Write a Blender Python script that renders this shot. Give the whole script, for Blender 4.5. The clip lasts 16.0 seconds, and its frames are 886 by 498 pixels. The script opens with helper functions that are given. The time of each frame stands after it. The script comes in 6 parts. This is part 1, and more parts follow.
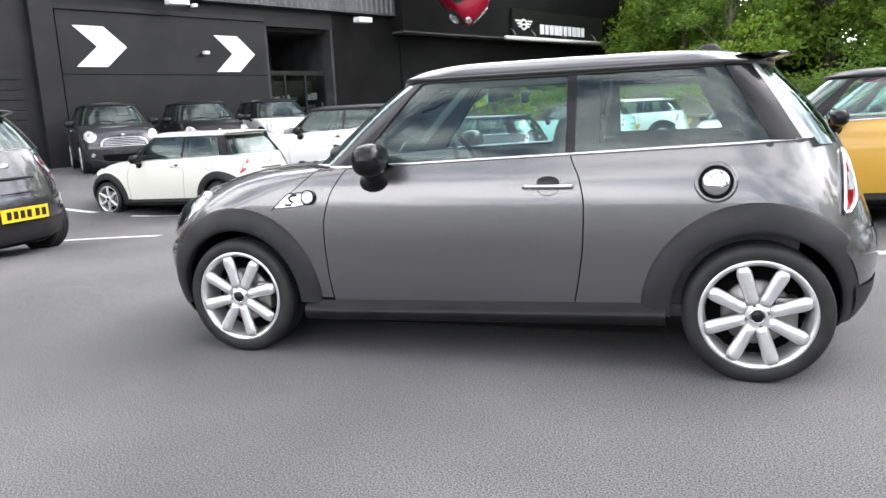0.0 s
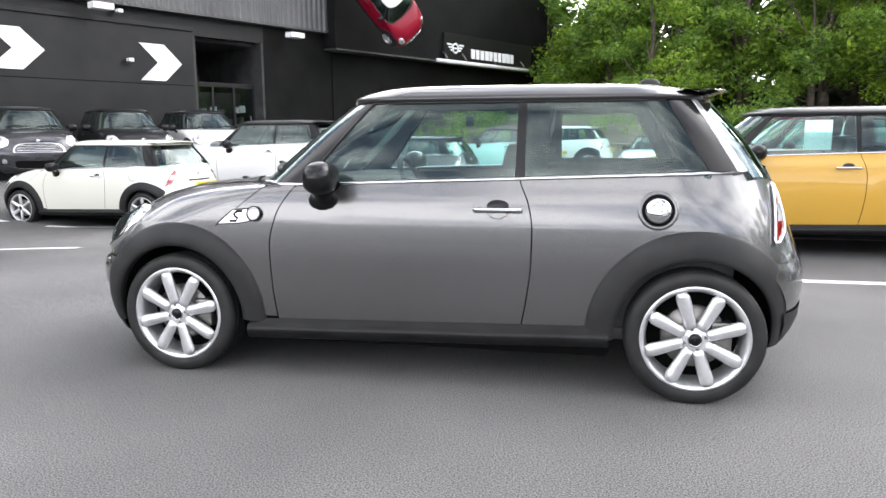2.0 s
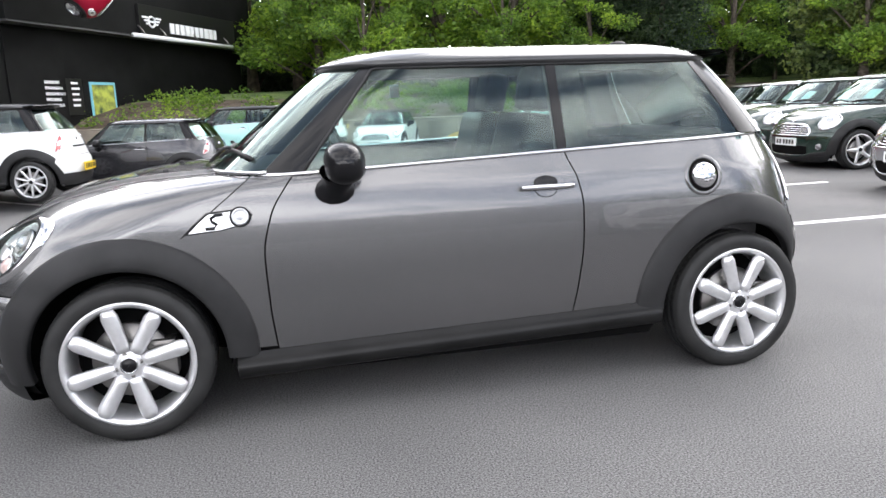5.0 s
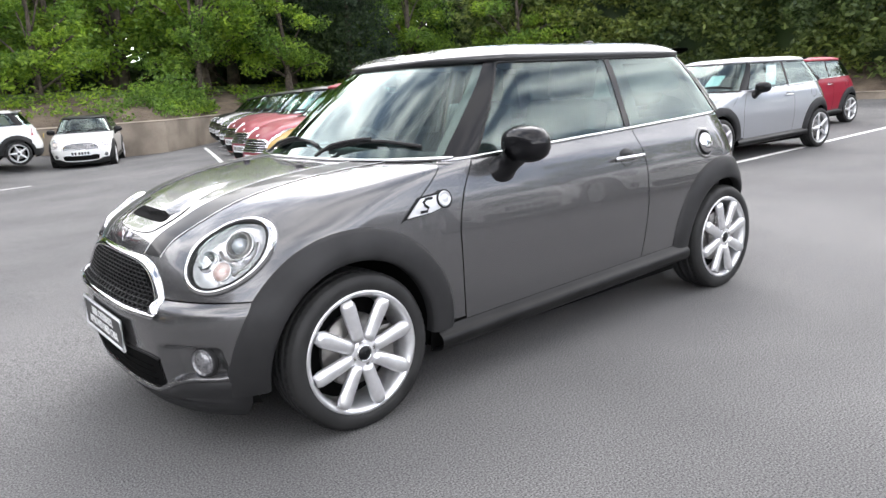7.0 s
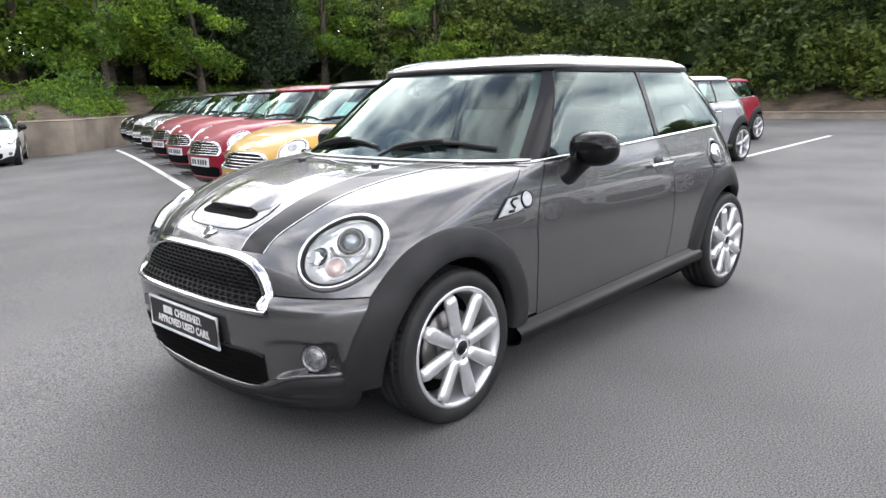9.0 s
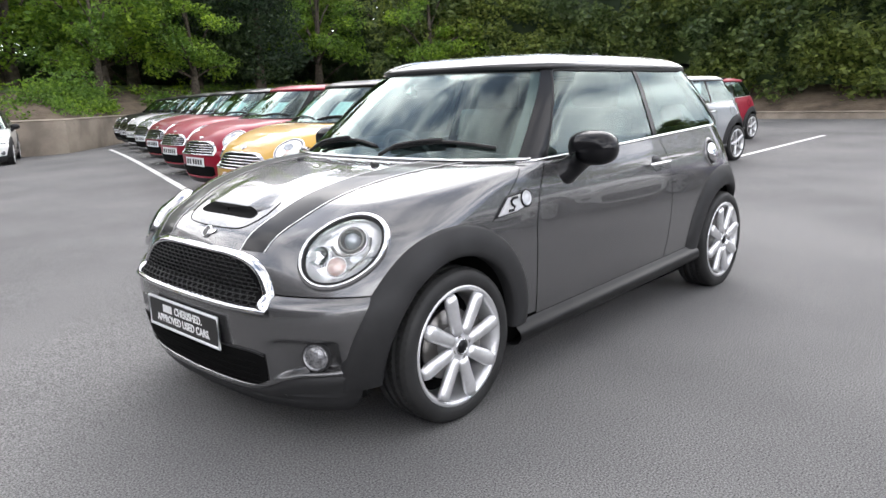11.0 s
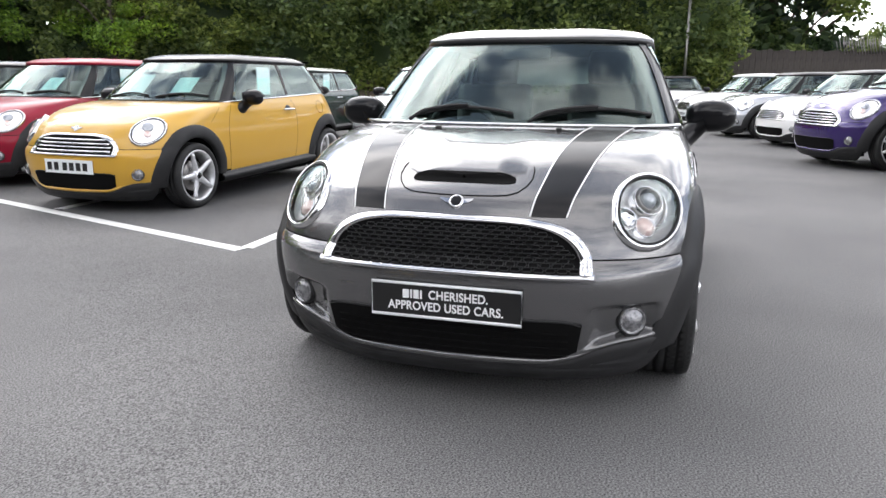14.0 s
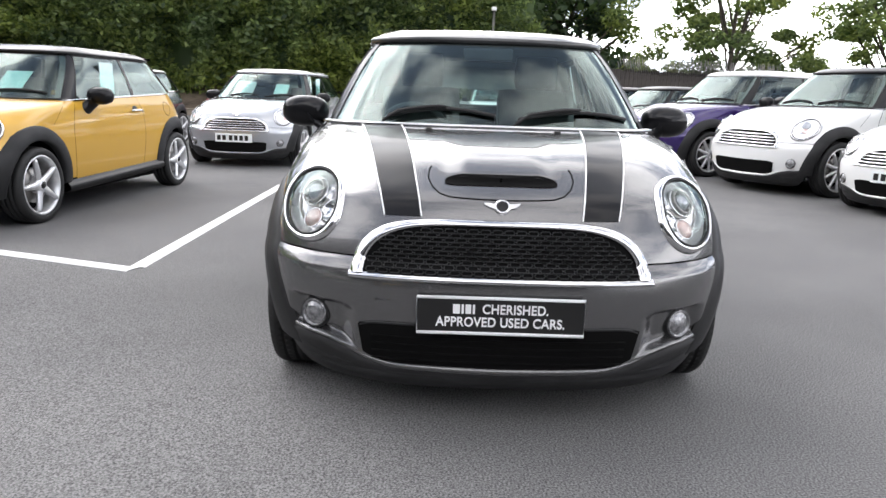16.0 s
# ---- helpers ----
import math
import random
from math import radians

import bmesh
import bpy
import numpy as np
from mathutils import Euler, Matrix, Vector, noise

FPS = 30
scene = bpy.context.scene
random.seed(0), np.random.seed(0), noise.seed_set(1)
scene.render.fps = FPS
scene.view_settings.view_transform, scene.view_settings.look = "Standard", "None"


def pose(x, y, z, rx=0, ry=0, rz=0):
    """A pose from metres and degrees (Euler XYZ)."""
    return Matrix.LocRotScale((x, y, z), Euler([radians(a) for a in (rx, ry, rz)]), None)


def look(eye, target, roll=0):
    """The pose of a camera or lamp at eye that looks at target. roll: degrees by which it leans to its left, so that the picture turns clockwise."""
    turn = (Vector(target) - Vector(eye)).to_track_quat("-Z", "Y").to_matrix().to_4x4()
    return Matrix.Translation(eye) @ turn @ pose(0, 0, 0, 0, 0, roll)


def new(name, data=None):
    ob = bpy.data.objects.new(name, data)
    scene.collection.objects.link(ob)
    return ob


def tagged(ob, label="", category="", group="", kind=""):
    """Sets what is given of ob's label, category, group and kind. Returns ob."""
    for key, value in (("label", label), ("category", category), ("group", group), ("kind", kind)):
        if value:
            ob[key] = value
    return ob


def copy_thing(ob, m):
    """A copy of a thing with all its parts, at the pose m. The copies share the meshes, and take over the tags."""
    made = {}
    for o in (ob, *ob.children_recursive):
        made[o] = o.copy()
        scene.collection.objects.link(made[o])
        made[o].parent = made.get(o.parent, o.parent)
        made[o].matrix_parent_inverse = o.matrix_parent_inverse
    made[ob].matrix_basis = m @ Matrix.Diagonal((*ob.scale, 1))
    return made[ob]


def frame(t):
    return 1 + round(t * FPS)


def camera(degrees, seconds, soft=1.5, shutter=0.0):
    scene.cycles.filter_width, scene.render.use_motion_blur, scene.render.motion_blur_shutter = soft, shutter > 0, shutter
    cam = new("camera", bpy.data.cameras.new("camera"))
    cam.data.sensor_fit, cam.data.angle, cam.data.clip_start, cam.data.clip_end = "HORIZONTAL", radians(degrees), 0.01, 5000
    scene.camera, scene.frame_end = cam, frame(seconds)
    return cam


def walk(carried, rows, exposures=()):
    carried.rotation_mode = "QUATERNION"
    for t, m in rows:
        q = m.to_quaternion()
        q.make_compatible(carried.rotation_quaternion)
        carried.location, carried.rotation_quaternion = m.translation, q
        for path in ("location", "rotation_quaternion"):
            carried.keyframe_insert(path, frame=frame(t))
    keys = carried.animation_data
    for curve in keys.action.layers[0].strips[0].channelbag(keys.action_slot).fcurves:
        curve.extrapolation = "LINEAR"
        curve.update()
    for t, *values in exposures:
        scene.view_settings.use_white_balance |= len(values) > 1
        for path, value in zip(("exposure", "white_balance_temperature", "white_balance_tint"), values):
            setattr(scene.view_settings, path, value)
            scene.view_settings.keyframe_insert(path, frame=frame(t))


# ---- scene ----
cam = camera(63.60, 16.0)
# seconds, eye, the point looked at, lean
PATH = [
    (0.0, (0.885, -3.922, 1.174), (0.280, -2.053, 0.803), -2.69),
    (0.5, (0.809, -3.956, 1.189), (0.398, -2.024, 0.876), -0.93),
    (1.0, (0.786, -3.961, 1.190), (0.380, -2.028, 0.881), -0.50),
    (1.5, (0.783, -3.962, 1.185), (0.376, -2.030, 0.870), 0.04),
    (2.0, (0.780, -3.964, 1.185), (0.377, -2.032, 0.862), -0.30),
    (2.5, (0.777, -3.957, 1.181), (0.381, -2.024, 0.857), -1.08),
    (3.0, (0.772, -3.933, 1.180), (0.380, -2.001, 0.843), -1.52),
    (3.5, (0.711, -3.837, 1.168), (0.313, -1.909, 0.814), 0.17),
    (4.0, (0.341, -3.694, 1.170), (0.220, -1.733, 0.800), -0.67),
    (6.5, (-2.095, -3.132, 1.181), (-1.072, -1.471, 0.740), -2.56),
    (7.0, (-2.527, -2.961, 1.219), (-1.314, -1.432, 0.783), -3.47),
    (7.5, (-2.867, -2.716, 1.209), (-1.615, -1.207, 0.818), -3.11),
    (8.0, (-3.067, -2.561, 1.223), (-1.712, -1.138, 0.848), -2.09),
    (8.5, (-3.114, -2.546, 1.226), (-1.697, -1.196, 0.813), -1.54),
    (9.0, (-3.119, -2.543, 1.227), (-1.702, -1.195, 0.804), -1.57),
    (11.5, (-3.154, -2.515, 1.224), (-1.716, -1.191, 0.799), -1.50),
    (12.0, (-3.313, -2.332, 1.209), (-1.821, -1.074, 0.776), -1.12),
    (12.5, (-3.496, -1.973, 1.177), (-1.986, -0.748, 0.709), -2.17),
    (13.0, (-3.780, -1.608, 1.198), (-2.088, -0.654, 0.722), -0.50),
    (13.5, (-3.977, -1.109, 1.147), (-2.180, -0.364, 0.684), -0.67),
    (14.0, (-4.128, -0.644, 1.128), (-2.259, -0.096, 0.676), 0.32),
    (14.5, (-4.109, -0.257, 1.105), (-2.175, 0.008, 0.670), -1.23),
    (15.0, (-4.055, 0.051, 1.089), (-2.106, 0.134, 0.648), -0.93),
    (15.5, (-4.050, 0.167, 1.089), (-2.091, 0.138, 0.685), 0.77),
    (16.0, (-4.052, 0.186, 1.075), (-2.096, 0.187, 0.656), 1.84),
]
walk(cam, [(t, look(eye, target, roll)) for t, eye, target, roll in PATH], exposures=[(0.0, 0.43), (4.0, 0.45), (6.5, 0.45), (7.0, 0.4), (8.0, 0.22), (9.0, 0.18), (12.5, 0.14), (13.5, 0.06), (14.5, 0.08), (16.0, 0.1)])

# ---- daylight ----
world = bpy.data.worlds.new("sky")
scene.world = world
world.use_nodes = True
wn, wl = world.node_tree.nodes, world.node_tree.links
wn.clear()
w_out, w_bg = wn.new("ShaderNodeOutputWorld"), wn.new("ShaderNodeBackground")
sky = wn.new("ShaderNodeTexSky")
sky.sky_type, sky.sun_disc, sky.sun_elevation, sky.sun_rotation = "NISHITA", False, radians(48), radians(42)
coord, squash, cloud, ramp = wn.new("ShaderNodeTexCoord"), wn.new("ShaderNodeMapping"), wn.new("ShaderNodeTexNoise"), wn.new("ShaderNodeValToRGB")
squash.inputs["Scale"].default_value, squash.inputs["Location"].default_value = (1.0, 1.0, 2.2), (-8.4, -5.1, -0.4)
cloud.inputs["Scale"].default_value, cloud.inputs["Detail"].default_value, cloud.inputs["Roughness"].default_value = 2.3, 8.0, 0.58
ramp.color_ramp.elements[0].position, ramp.color_ramp.elements[0].color = 0.42, (6.6, 7.9, 11.0, 1)
ramp.color_ramp.elements[1].position, ramp.color_ramp.elements[1].color = 0.56, (52.4, 51.3, 51.8, 1)
veil = wn.new("ShaderNodeMix")
veil.data_type = "RGBA"
veil.inputs["Factor"].default_value = 0.8
wl.new(coord.outputs["Generated"], squash.inputs["Vector"])
wl.new(squash.outputs["Vector"], cloud.inputs["Vector"])
wl.new(cloud.outputs["Fac"], ramp.inputs["Fac"])
wl.new(sky.outputs["Color"], veil.inputs["A"])
wl.new(ramp.outputs["Color"], veil.inputs["B"])
# thin cloud is brightest round the sun
SUN_DIR = Vector((0.67 * 0.67, 0.67 * 0.743, 0.743)).normalized()
toward, above, sharp, gain, lit = wn.new("ShaderNodeVectorMath"), wn.new("ShaderNodeMath"), wn.new("ShaderNodeMath"), wn.new("ShaderNodeMath"), wn.new("ShaderNodeVectorMath")
toward.operation, above.operation, sharp.operation, gain.operation, lit.operation = "DOT_PRODUCT", "MAXIMUM", "POWER", "MULTIPLY_ADD", "SCALE"
toward.inputs[1].default_value = SUN_DIR
above.inputs[1].default_value, sharp.inputs[1].default_value = 0.0, 7.0
gain.inputs[1].default_value, gain.inputs[2].default_value = 1.05, 0.87
wl.new(coord.outputs["Generated"], toward.inputs[0])
wl.new(toward.outputs["Value"], above.inputs[0])
wl.new(above.outputs["Value"], sharp.inputs[0])
wl.new(sharp.outputs["Value"], gain.inputs[0])
# broken cloud, clearer and deeper overhead
parts, height, deep = wn.new("ShaderNodeSeparateXYZ"), wn.new("ShaderNodeMapRange"), wn.new("ShaderNodeVectorMath")
height.inputs["From Min"].default_value, height.inputs["From Max"].default_value = 0.1, 1.0
height.inputs["To Min"].default_value, height.inputs["To Max"].default_value = 1.2, 0.4
deep.operation = "SCALE"
wl.new(coord.outputs["Generated"], parts.inputs["Vector"])
wl.new(parts.outputs["Z"], height.inputs["Value"])
wl.new(veil.outputs["Result"], deep.inputs[0])
wl.new(height.outputs["Result"], deep.inputs["Scale"])
wl.new(deep.outputs["Vector"], lit.inputs[0])
wl.new(gain.outputs["Value"], lit.inputs["Scale"])
wl.new(lit.outputs["Vector"], w_bg.inputs["Color"])
w_bg.inputs["Strength"].default_value = 0.128
wl.new(w_bg.outputs["Background"], w_out.inputs["Surface"])

sun_data = bpy.data.lights.new("sun", "SUN")
sun_data.energy, sun_data.angle, sun_data.color = 0.7, radians(30), (1.0, 0.94, 0.9)
sun = new("sun", sun_data)
sun.matrix_basis = look(SUN_DIR * 40, (0, 0, 0))

# ---- materials ----


def material(name, color, rough=0.5, metal=0.0, coat=0.0, ior=1.45):
    m = bpy.data.materials.new(name)
    m.use_nodes = True
    b = m.node_tree.nodes["Principled BSDF"]
    b.inputs["Base Color"].default_value = (*color, 1)
    b.inputs["Roughness"].default_value, b.inputs["Metallic"].default_value = rough, metal
    b.inputs["Coat Weight"].default_value, b.inputs["Coat Roughness"].default_value = coat, 0.02
    b.inputs["IOR"].default_value = ior
    b.inputs["Coat IOR"].default_value = 1.42
    return m


def matt(m, level):
    """Less mirror gloss, as dusty plastic, cloth and rubber have."""
    m.node_tree.nodes["Principled BSDF"].inputs["Specular IOR Level"].default_value = level
    return m


def varied(m, dark, light, scale, detail=4.0, bump=0.0, bump_scale=None, distance=0.01, fine=None, contrast=(0.35, 0.65)):
    """Colour that wanders between two tones, a finer grain over it, and fine relief."""
    n, l = m.node_tree.nodes, m.node_tree.links
    b = n["Principled BSDF"]
    place = n.new("ShaderNodeTexCoord")
    tone, band = n.new("ShaderNodeTexNoise"), n.new("ShaderNodeValToRGB")
    tone.inputs["Scale"].default_value, tone.inputs["Detail"].default_value = scale, detail
    band.color_ramp.elements[0].position, band.color_ramp.elements[0].color = contrast[0], (*dark, 1)
    band.color_ramp.elements[1].position, band.color_ramp.elements[1].color = contrast[1], (*light, 1)
    l.new(place.outputs["Object"], tone.inputs["Vector"])
    l.new(tone.outputs["Fac"], band.inputs["Fac"])
    last = band.outputs["Color"]
    if fine:
        grain, span, mixed = n.new("ShaderNodeTexNoise"), n.new("ShaderNodeMapRange"), n.new("ShaderNodeMix")
        grain.inputs["Scale"].default_value, grain.inputs["Detail"].default_value = fine[0], 2.0
        span.inputs["From Min"].default_value, span.inputs["From Max"].default_value = 0.3, 0.7
        span.inputs["To Min"].default_value, span.inputs["To Max"].default_value = 1 - fine[1], 1 + fine[1]
        mixed.data_type, mixed.blend_type = "RGBA", "MULTIPLY"
        mixed.inputs["Factor"].default_value = 1.0
        l.new(place.outputs["Object"], grain.inputs["Vector"])
        l.new(grain.outputs["Fac"], span.inputs["Value"])
        l.new(last, mixed.inputs["A"])
        l.new(span.outputs["Result"], mixed.inputs["B"])
        last = mixed.outputs["Result"]
    l.new(last, b.inputs["Base Color"])
    if bump:
        rough, relief = n.new("ShaderNodeTexNoise"), n.new("ShaderNodeBump")
        rough.inputs["Scale"].default_value, rough.inputs["Detail"].default_value = bump_scale or scale * 8, 3.0
        relief.inputs["Strength"].default_value, relief.inputs["Distance"].default_value = bump, distance
        l.new(place.outputs["Object"], rough.inputs["Vector"])
        l.new(rough.outputs["Fac"], relief.inputs["Height"])
        l.new(relief.outputs["Normal"], b.inputs["Normal"])
    return m


def car_paint(name, color, flake=0.0, coat=1.0):
    """Clear-coated paint; flake is the share of metal under the coat."""
    m = material(name, color, 0.27 if flake else 0.4, flake, coat)
    if flake:
        low, high = [c * 0.9 for c in color], [c * 1.1 for c in color]
        varied(m, low, high, 900.0, 1.0)
    return m


def glazing(name, tint, base=0.04):
    m = bpy.data.materials.new(name)
    m.use_nodes = True
    n, l = m.node_tree.nodes, m.node_tree.links
    n.clear()
    out, mix = n.new("ShaderNodeOutputMaterial"), n.new("ShaderNodeMixShader")
    see, gloss, edge = n.new("ShaderNodeBsdfTransparent"), n.new("ShaderNodeBsdfGlossy"), n.new("ShaderNodeFresnel")
    see.inputs["Color"].default_value = (*tint, 1)
    gloss.inputs["Roughness"].default_value = 0.0
    gloss.inputs["Color"].default_value = (0.86, 1.0, 0.965, 1)
    edge.inputs["IOR"].default_value = base
    l.new(edge.outputs["Fac"], mix.inputs["Fac"])
    l.new(see.outputs["BSDF"], mix.inputs[1])
    l.new(gloss.outputs["BSDF"], mix.inputs[2])
    l.new(mix.outputs["Shader"], out.inputs["Surface"])
    return m


GREY = car_paint("grey metallic paint", (0.142, 0.141, 0.143), 0.75)
BLACK_PAINT = car_paint("gloss black paint", (0.006, 0.006, 0.007), 0.0, 0.42)
matt(BLACK_PAINT, 0.15)
ROOF_BLACK = car_paint("gloss black roof paint", (0.008, 0.008, 0.009))
MIRROR_BLACK = car_paint("gloss black mirror cap", (0.005, 0.005, 0.006), 0.0, 0.6)
matt(MIRROR_BLACK, 0.1)
YELLOW = car_paint("warm yellow paint", (0.52, 0.295, 0.03), 0.0, 0.8)
WHITE = car_paint("white paint", (0.78, 0.78, 0.77))
CREAM = car_paint("cream white paint", (0.76, 0.75, 0.66))
RED = car_paint("red paint", (0.23, 0.003, 0.02), 0.0, 0.3)
DARK_RED = car_paint("dark red paint", (0.17, 0.005, 0.016), 0.0, 0.4)
SILVER = car_paint("silver metallic paint", (0.42, 0.435, 0.46), 0.6)
PURPLE = car_paint("purple metallic paint", (0.026, 0.011, 0.1), 0.3)
GREEN = car_paint("dark green paint", (0.012, 0.03, 0.022), 0.2)
AQUA = car_paint("pale aqua paint", (0.38, 0.68, 0.64))
CHARCOAL = car_paint("charcoal metallic paint", (0.045, 0.045, 0.05), 0.5)
PLASTIC = varied(material("black grained plastic", (0.024, 0.024, 0.025), 0.5), (0.02, 0.02, 0.0205), (0.029, 0.029, 0.03), 6.0, bump=0.15, bump_scale=700.0, distance=0.001)
# near-black for joints and print, and for the dark inside gaps and openings
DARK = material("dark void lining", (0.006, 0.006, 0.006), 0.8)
RUBBER = varied(material("tyre rubber", (0.007, 0.007, 0.007), 0.55), (0.016, 0.016, 0.016), (0.027, 0.027, 0.027), 9.0, bump=0.1, bump_scale=90.0, distance=0.002)
CHROME = material("polished chrome", (0.64, 0.64, 0.65), 0.07, 1.0)
ALLOY = varied(material("silver wheel lacquer", (0.7, 0.7, 0.71), 0.3, 0.68, 0.3), (0.64, 0.64, 0.65), (0.74, 0.74, 0.75), 25.0)
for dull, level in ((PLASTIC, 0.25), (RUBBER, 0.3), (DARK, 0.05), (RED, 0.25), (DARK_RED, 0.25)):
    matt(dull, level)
SILL = matt(varied(material("black sill plastic", (0.014, 0.014, 0.014), 0.33), (0.006, 0.006, 0.006), (0.011, 0.011, 0.011), 6.0), 0.25)
STEEL = material("brake steel", (0.25, 0.24, 0.23), 0.4, 1.0)
GLASS = glazing("green tinted glass", (0.78, 0.95, 0.92), 1.7)
LENS = glazing("clear lamp lens", (1.0, 1.0, 1.0), 1.4)
SEAT = varied(material("black leather", (0.02, 0.02, 0.022), 0.45), (0.016, 0.016, 0.017), (0.03, 0.03, 0.032), 20.0, bump=0.2, bump_scale=160.0, distance=0.002)
TRIM = varied(material("dark cabin trim", (0.05, 0.05, 0.053), 0.6), (0.04, 0.04, 0.043), (0.065, 0.065, 0.068), 8.0)
PALE = varied(material("grey headlining", (0.17, 0.17, 0.165), 0.9), (0.15, 0.15, 0.145), (0.19, 0.19, 0.185), 12.0)
RED_LENS = material("red lamp lens", (0.26, 0.006, 0.012), 0.12, 0.0, 1.0)
AMBER = varied(material("amber bulb glass", (0.6, 0.3, 0.25), 0.15, 0.2, 1.0), (0.6, 0.42, 0.38), (0.8, 0.7, 0.67), 40.0, 2.0, bump=0.6, bump_scale=60.0, distance=0.006)
FOG_GLASS = varied(material("fog lamp glass", (0.3, 0.3, 0.31), 0.12, 0.6, 1.0), (0.14, 0.14, 0.15), (0.34, 0.34, 0.35), 60.0, 2.0, bump=0.8, bump_scale=70.0, distance=0.006)
REFLECTOR = varied(material("silvered lamp bowl", (0.92, 0.92, 0.92), 0.14, 0.55), (0.86, 0.86, 0.87), (0.95, 0.95, 0.96), 14.0, 2.0, bump=0.5, bump_scale=16.0, distance=0.012)
CLEAR_LENS = material("pale lamp plastic", (0.6, 0.61, 0.63), 0.15, 0.2, 1.0)
PRINT_WHITE = material("white lettering", (0.8, 0.8, 0.8), 0.5)
PRINT_BLACK = material("black print", (0.012, 0.012, 0.012), 0.35)
PLATE_YELLOW = material("yellow plate face", (0.75, 0.5, 0.02), 0.35)
CARD = varied(material("pale printed card", (0.62, 0.8, 0.78), 0.6), (0.55, 0.76, 0.74), (0.72, 0.84, 0.83), 30.0)
CARD_WHITE = material("white printed card", (0.75, 0.78, 0.78), 0.6)

# ---- building helpers ----


def shape(name, verts, faces, mat, parent=None, label="", smooth=True):
    me = bpy.data.meshes.new(name)
    me.from_pydata([tuple(v) for v in verts], [], faces)
    if smooth:
        me.polygons.foreach_set("use_smooth", [True] * len(me.polygons))
    me.materials.append(mat)
    me.update()
    ob = new(name, me)
    ob.parent = parent
    return tagged(ob, label)


def part(name, bm, mat, parent, label="", smooth=False):
    me = bpy.data.meshes.new(name)
    bm.to_mesh(me)
    bm.free()
    if smooth:
        me.polygons.foreach_set("use_smooth", [True] * len(me.polygons))
    me.materials.append(mat)
    ob = new(name, me)
    ob.parent = parent
    return tagged(ob, label)


def thing(name, label, category, group="", kind="", at=None):
    ob = new(name)
    ob.empty_display_size = 0.2
    if at is not None:
        ob.matrix_basis = at
    return tagged(ob, label, category, group, kind)


def joined(*pieces):
    """Several (verts, faces) in one."""
    verts, faces = [], []
    for v, f in pieces:
        k = len(verts)
        verts += list(v)
        faces += [tuple(i + k for i in face) for face in f]
    return verts, faces


def grid(rows, flip=False, closed=False):
    """A quad sheet through rows of equally many points; closed joins the ends of each row."""
    n = len(rows[0])
    verts = [p for row in rows for p in row]
    faces = []
    for a in range(len(rows) - 1):
        for b in range(n if closed else n - 1):
            c = (b + 1) % n
            q = (a * n + b, a * n + c, (a + 1) * n + c, (a + 1) * n + b)
            faces.append(q[::-1] if flip else q)
    return verts, faces


def tube(points, radius, sides=6, closed=False, flat=1.0):
    """A round bar along points."""
    pts = [Vector(p) for p in points]
    rows = []
    for i, p in enumerate(pts):
        a, b = (pts[i - 1], pts[(i + 1) % len(pts)]) if closed else (pts[max(i - 1, 0)], pts[min(i + 1, len(pts) - 1)])
        d = (b - a).normalized()
        u = d.cross(Vector((0.21, 0.33, 0.92))).normalized()
        v = d.cross(u)
        rows.append([p + radius * (math.cos(k) * u + flat * math.sin(k) * v) for k in np.linspace(0, math.tau, sides, endpoint=False)])
    if closed:
        rows.append(rows[0])
    verts, faces = grid(rows, closed=True)
    if not closed:
        m = len(verts)
        faces += [tuple(range(sides))[::-1], tuple(range(m - sides, m))]
    return verts, faces


def box(x0, x1, y0, y1, z0, z1, bevel=0.0):
    bm = bmesh.new()
    bmesh.ops.create_cube(bm, size=1.0, matrix=Matrix.LocRotScale(((x0 + x1) / 2, (y0 + y1) / 2, (z0 + z1) / 2), None, (abs(x1 - x0), abs(y1 - y0), abs(z1 - z0))))
    if bevel:
        bmesh.ops.bevel(bm, geom=list(bm.edges), offset=bevel, segments=2, profile=0.7, affect="EDGES")
    return bm


def lathe(profile, steps=40, axis_y=1.0):
    """Turns (radius, y) about the y axis."""
    rows = [[(r * math.cos(a), y * axis_y, r * math.sin(a)) for a in np.linspace(0, math.tau, steps, endpoint=False)] for r, y in profile]
    return grid(rows, closed=True)


class Curve:
    """A smooth curve through a few (at, value) knots."""

    def __init__(self, *knots):
        self.x, self.y = np.array(knots, float).T
        d = np.diff(self.y) / np.diff(self.x)
        self.m = np.concatenate([[d[0]], np.where(d[1:] * d[:-1] > 0, 2 * d[1:] * d[:-1] / (d[1:] + d[:-1] + 1e-12), 0), [d[-1]]])

    def __call__(self, at):
        at = min(max(at, self.x[0]), self.x[-1])
        i = min(max(int(np.searchsorted(self.x, at)) - 1, 0), len(self.x) - 2)
        h = self.x[i + 1] - self.x[i]
        s = (at - self.x[i]) / h
        return float((1 + 2 * s) * (1 - s) ** 2 * self.y[i] + s * (1 - s) ** 2 * h * self.m[i] + s * s * (3 - 2 * s) * self.y[i + 1] + s * s * (s - 1) * h * self.m[i + 1])


# ---- the car's body: level outlines, nose towards -x ----
AXLE, HUB_Z = 1.2335, 0.295


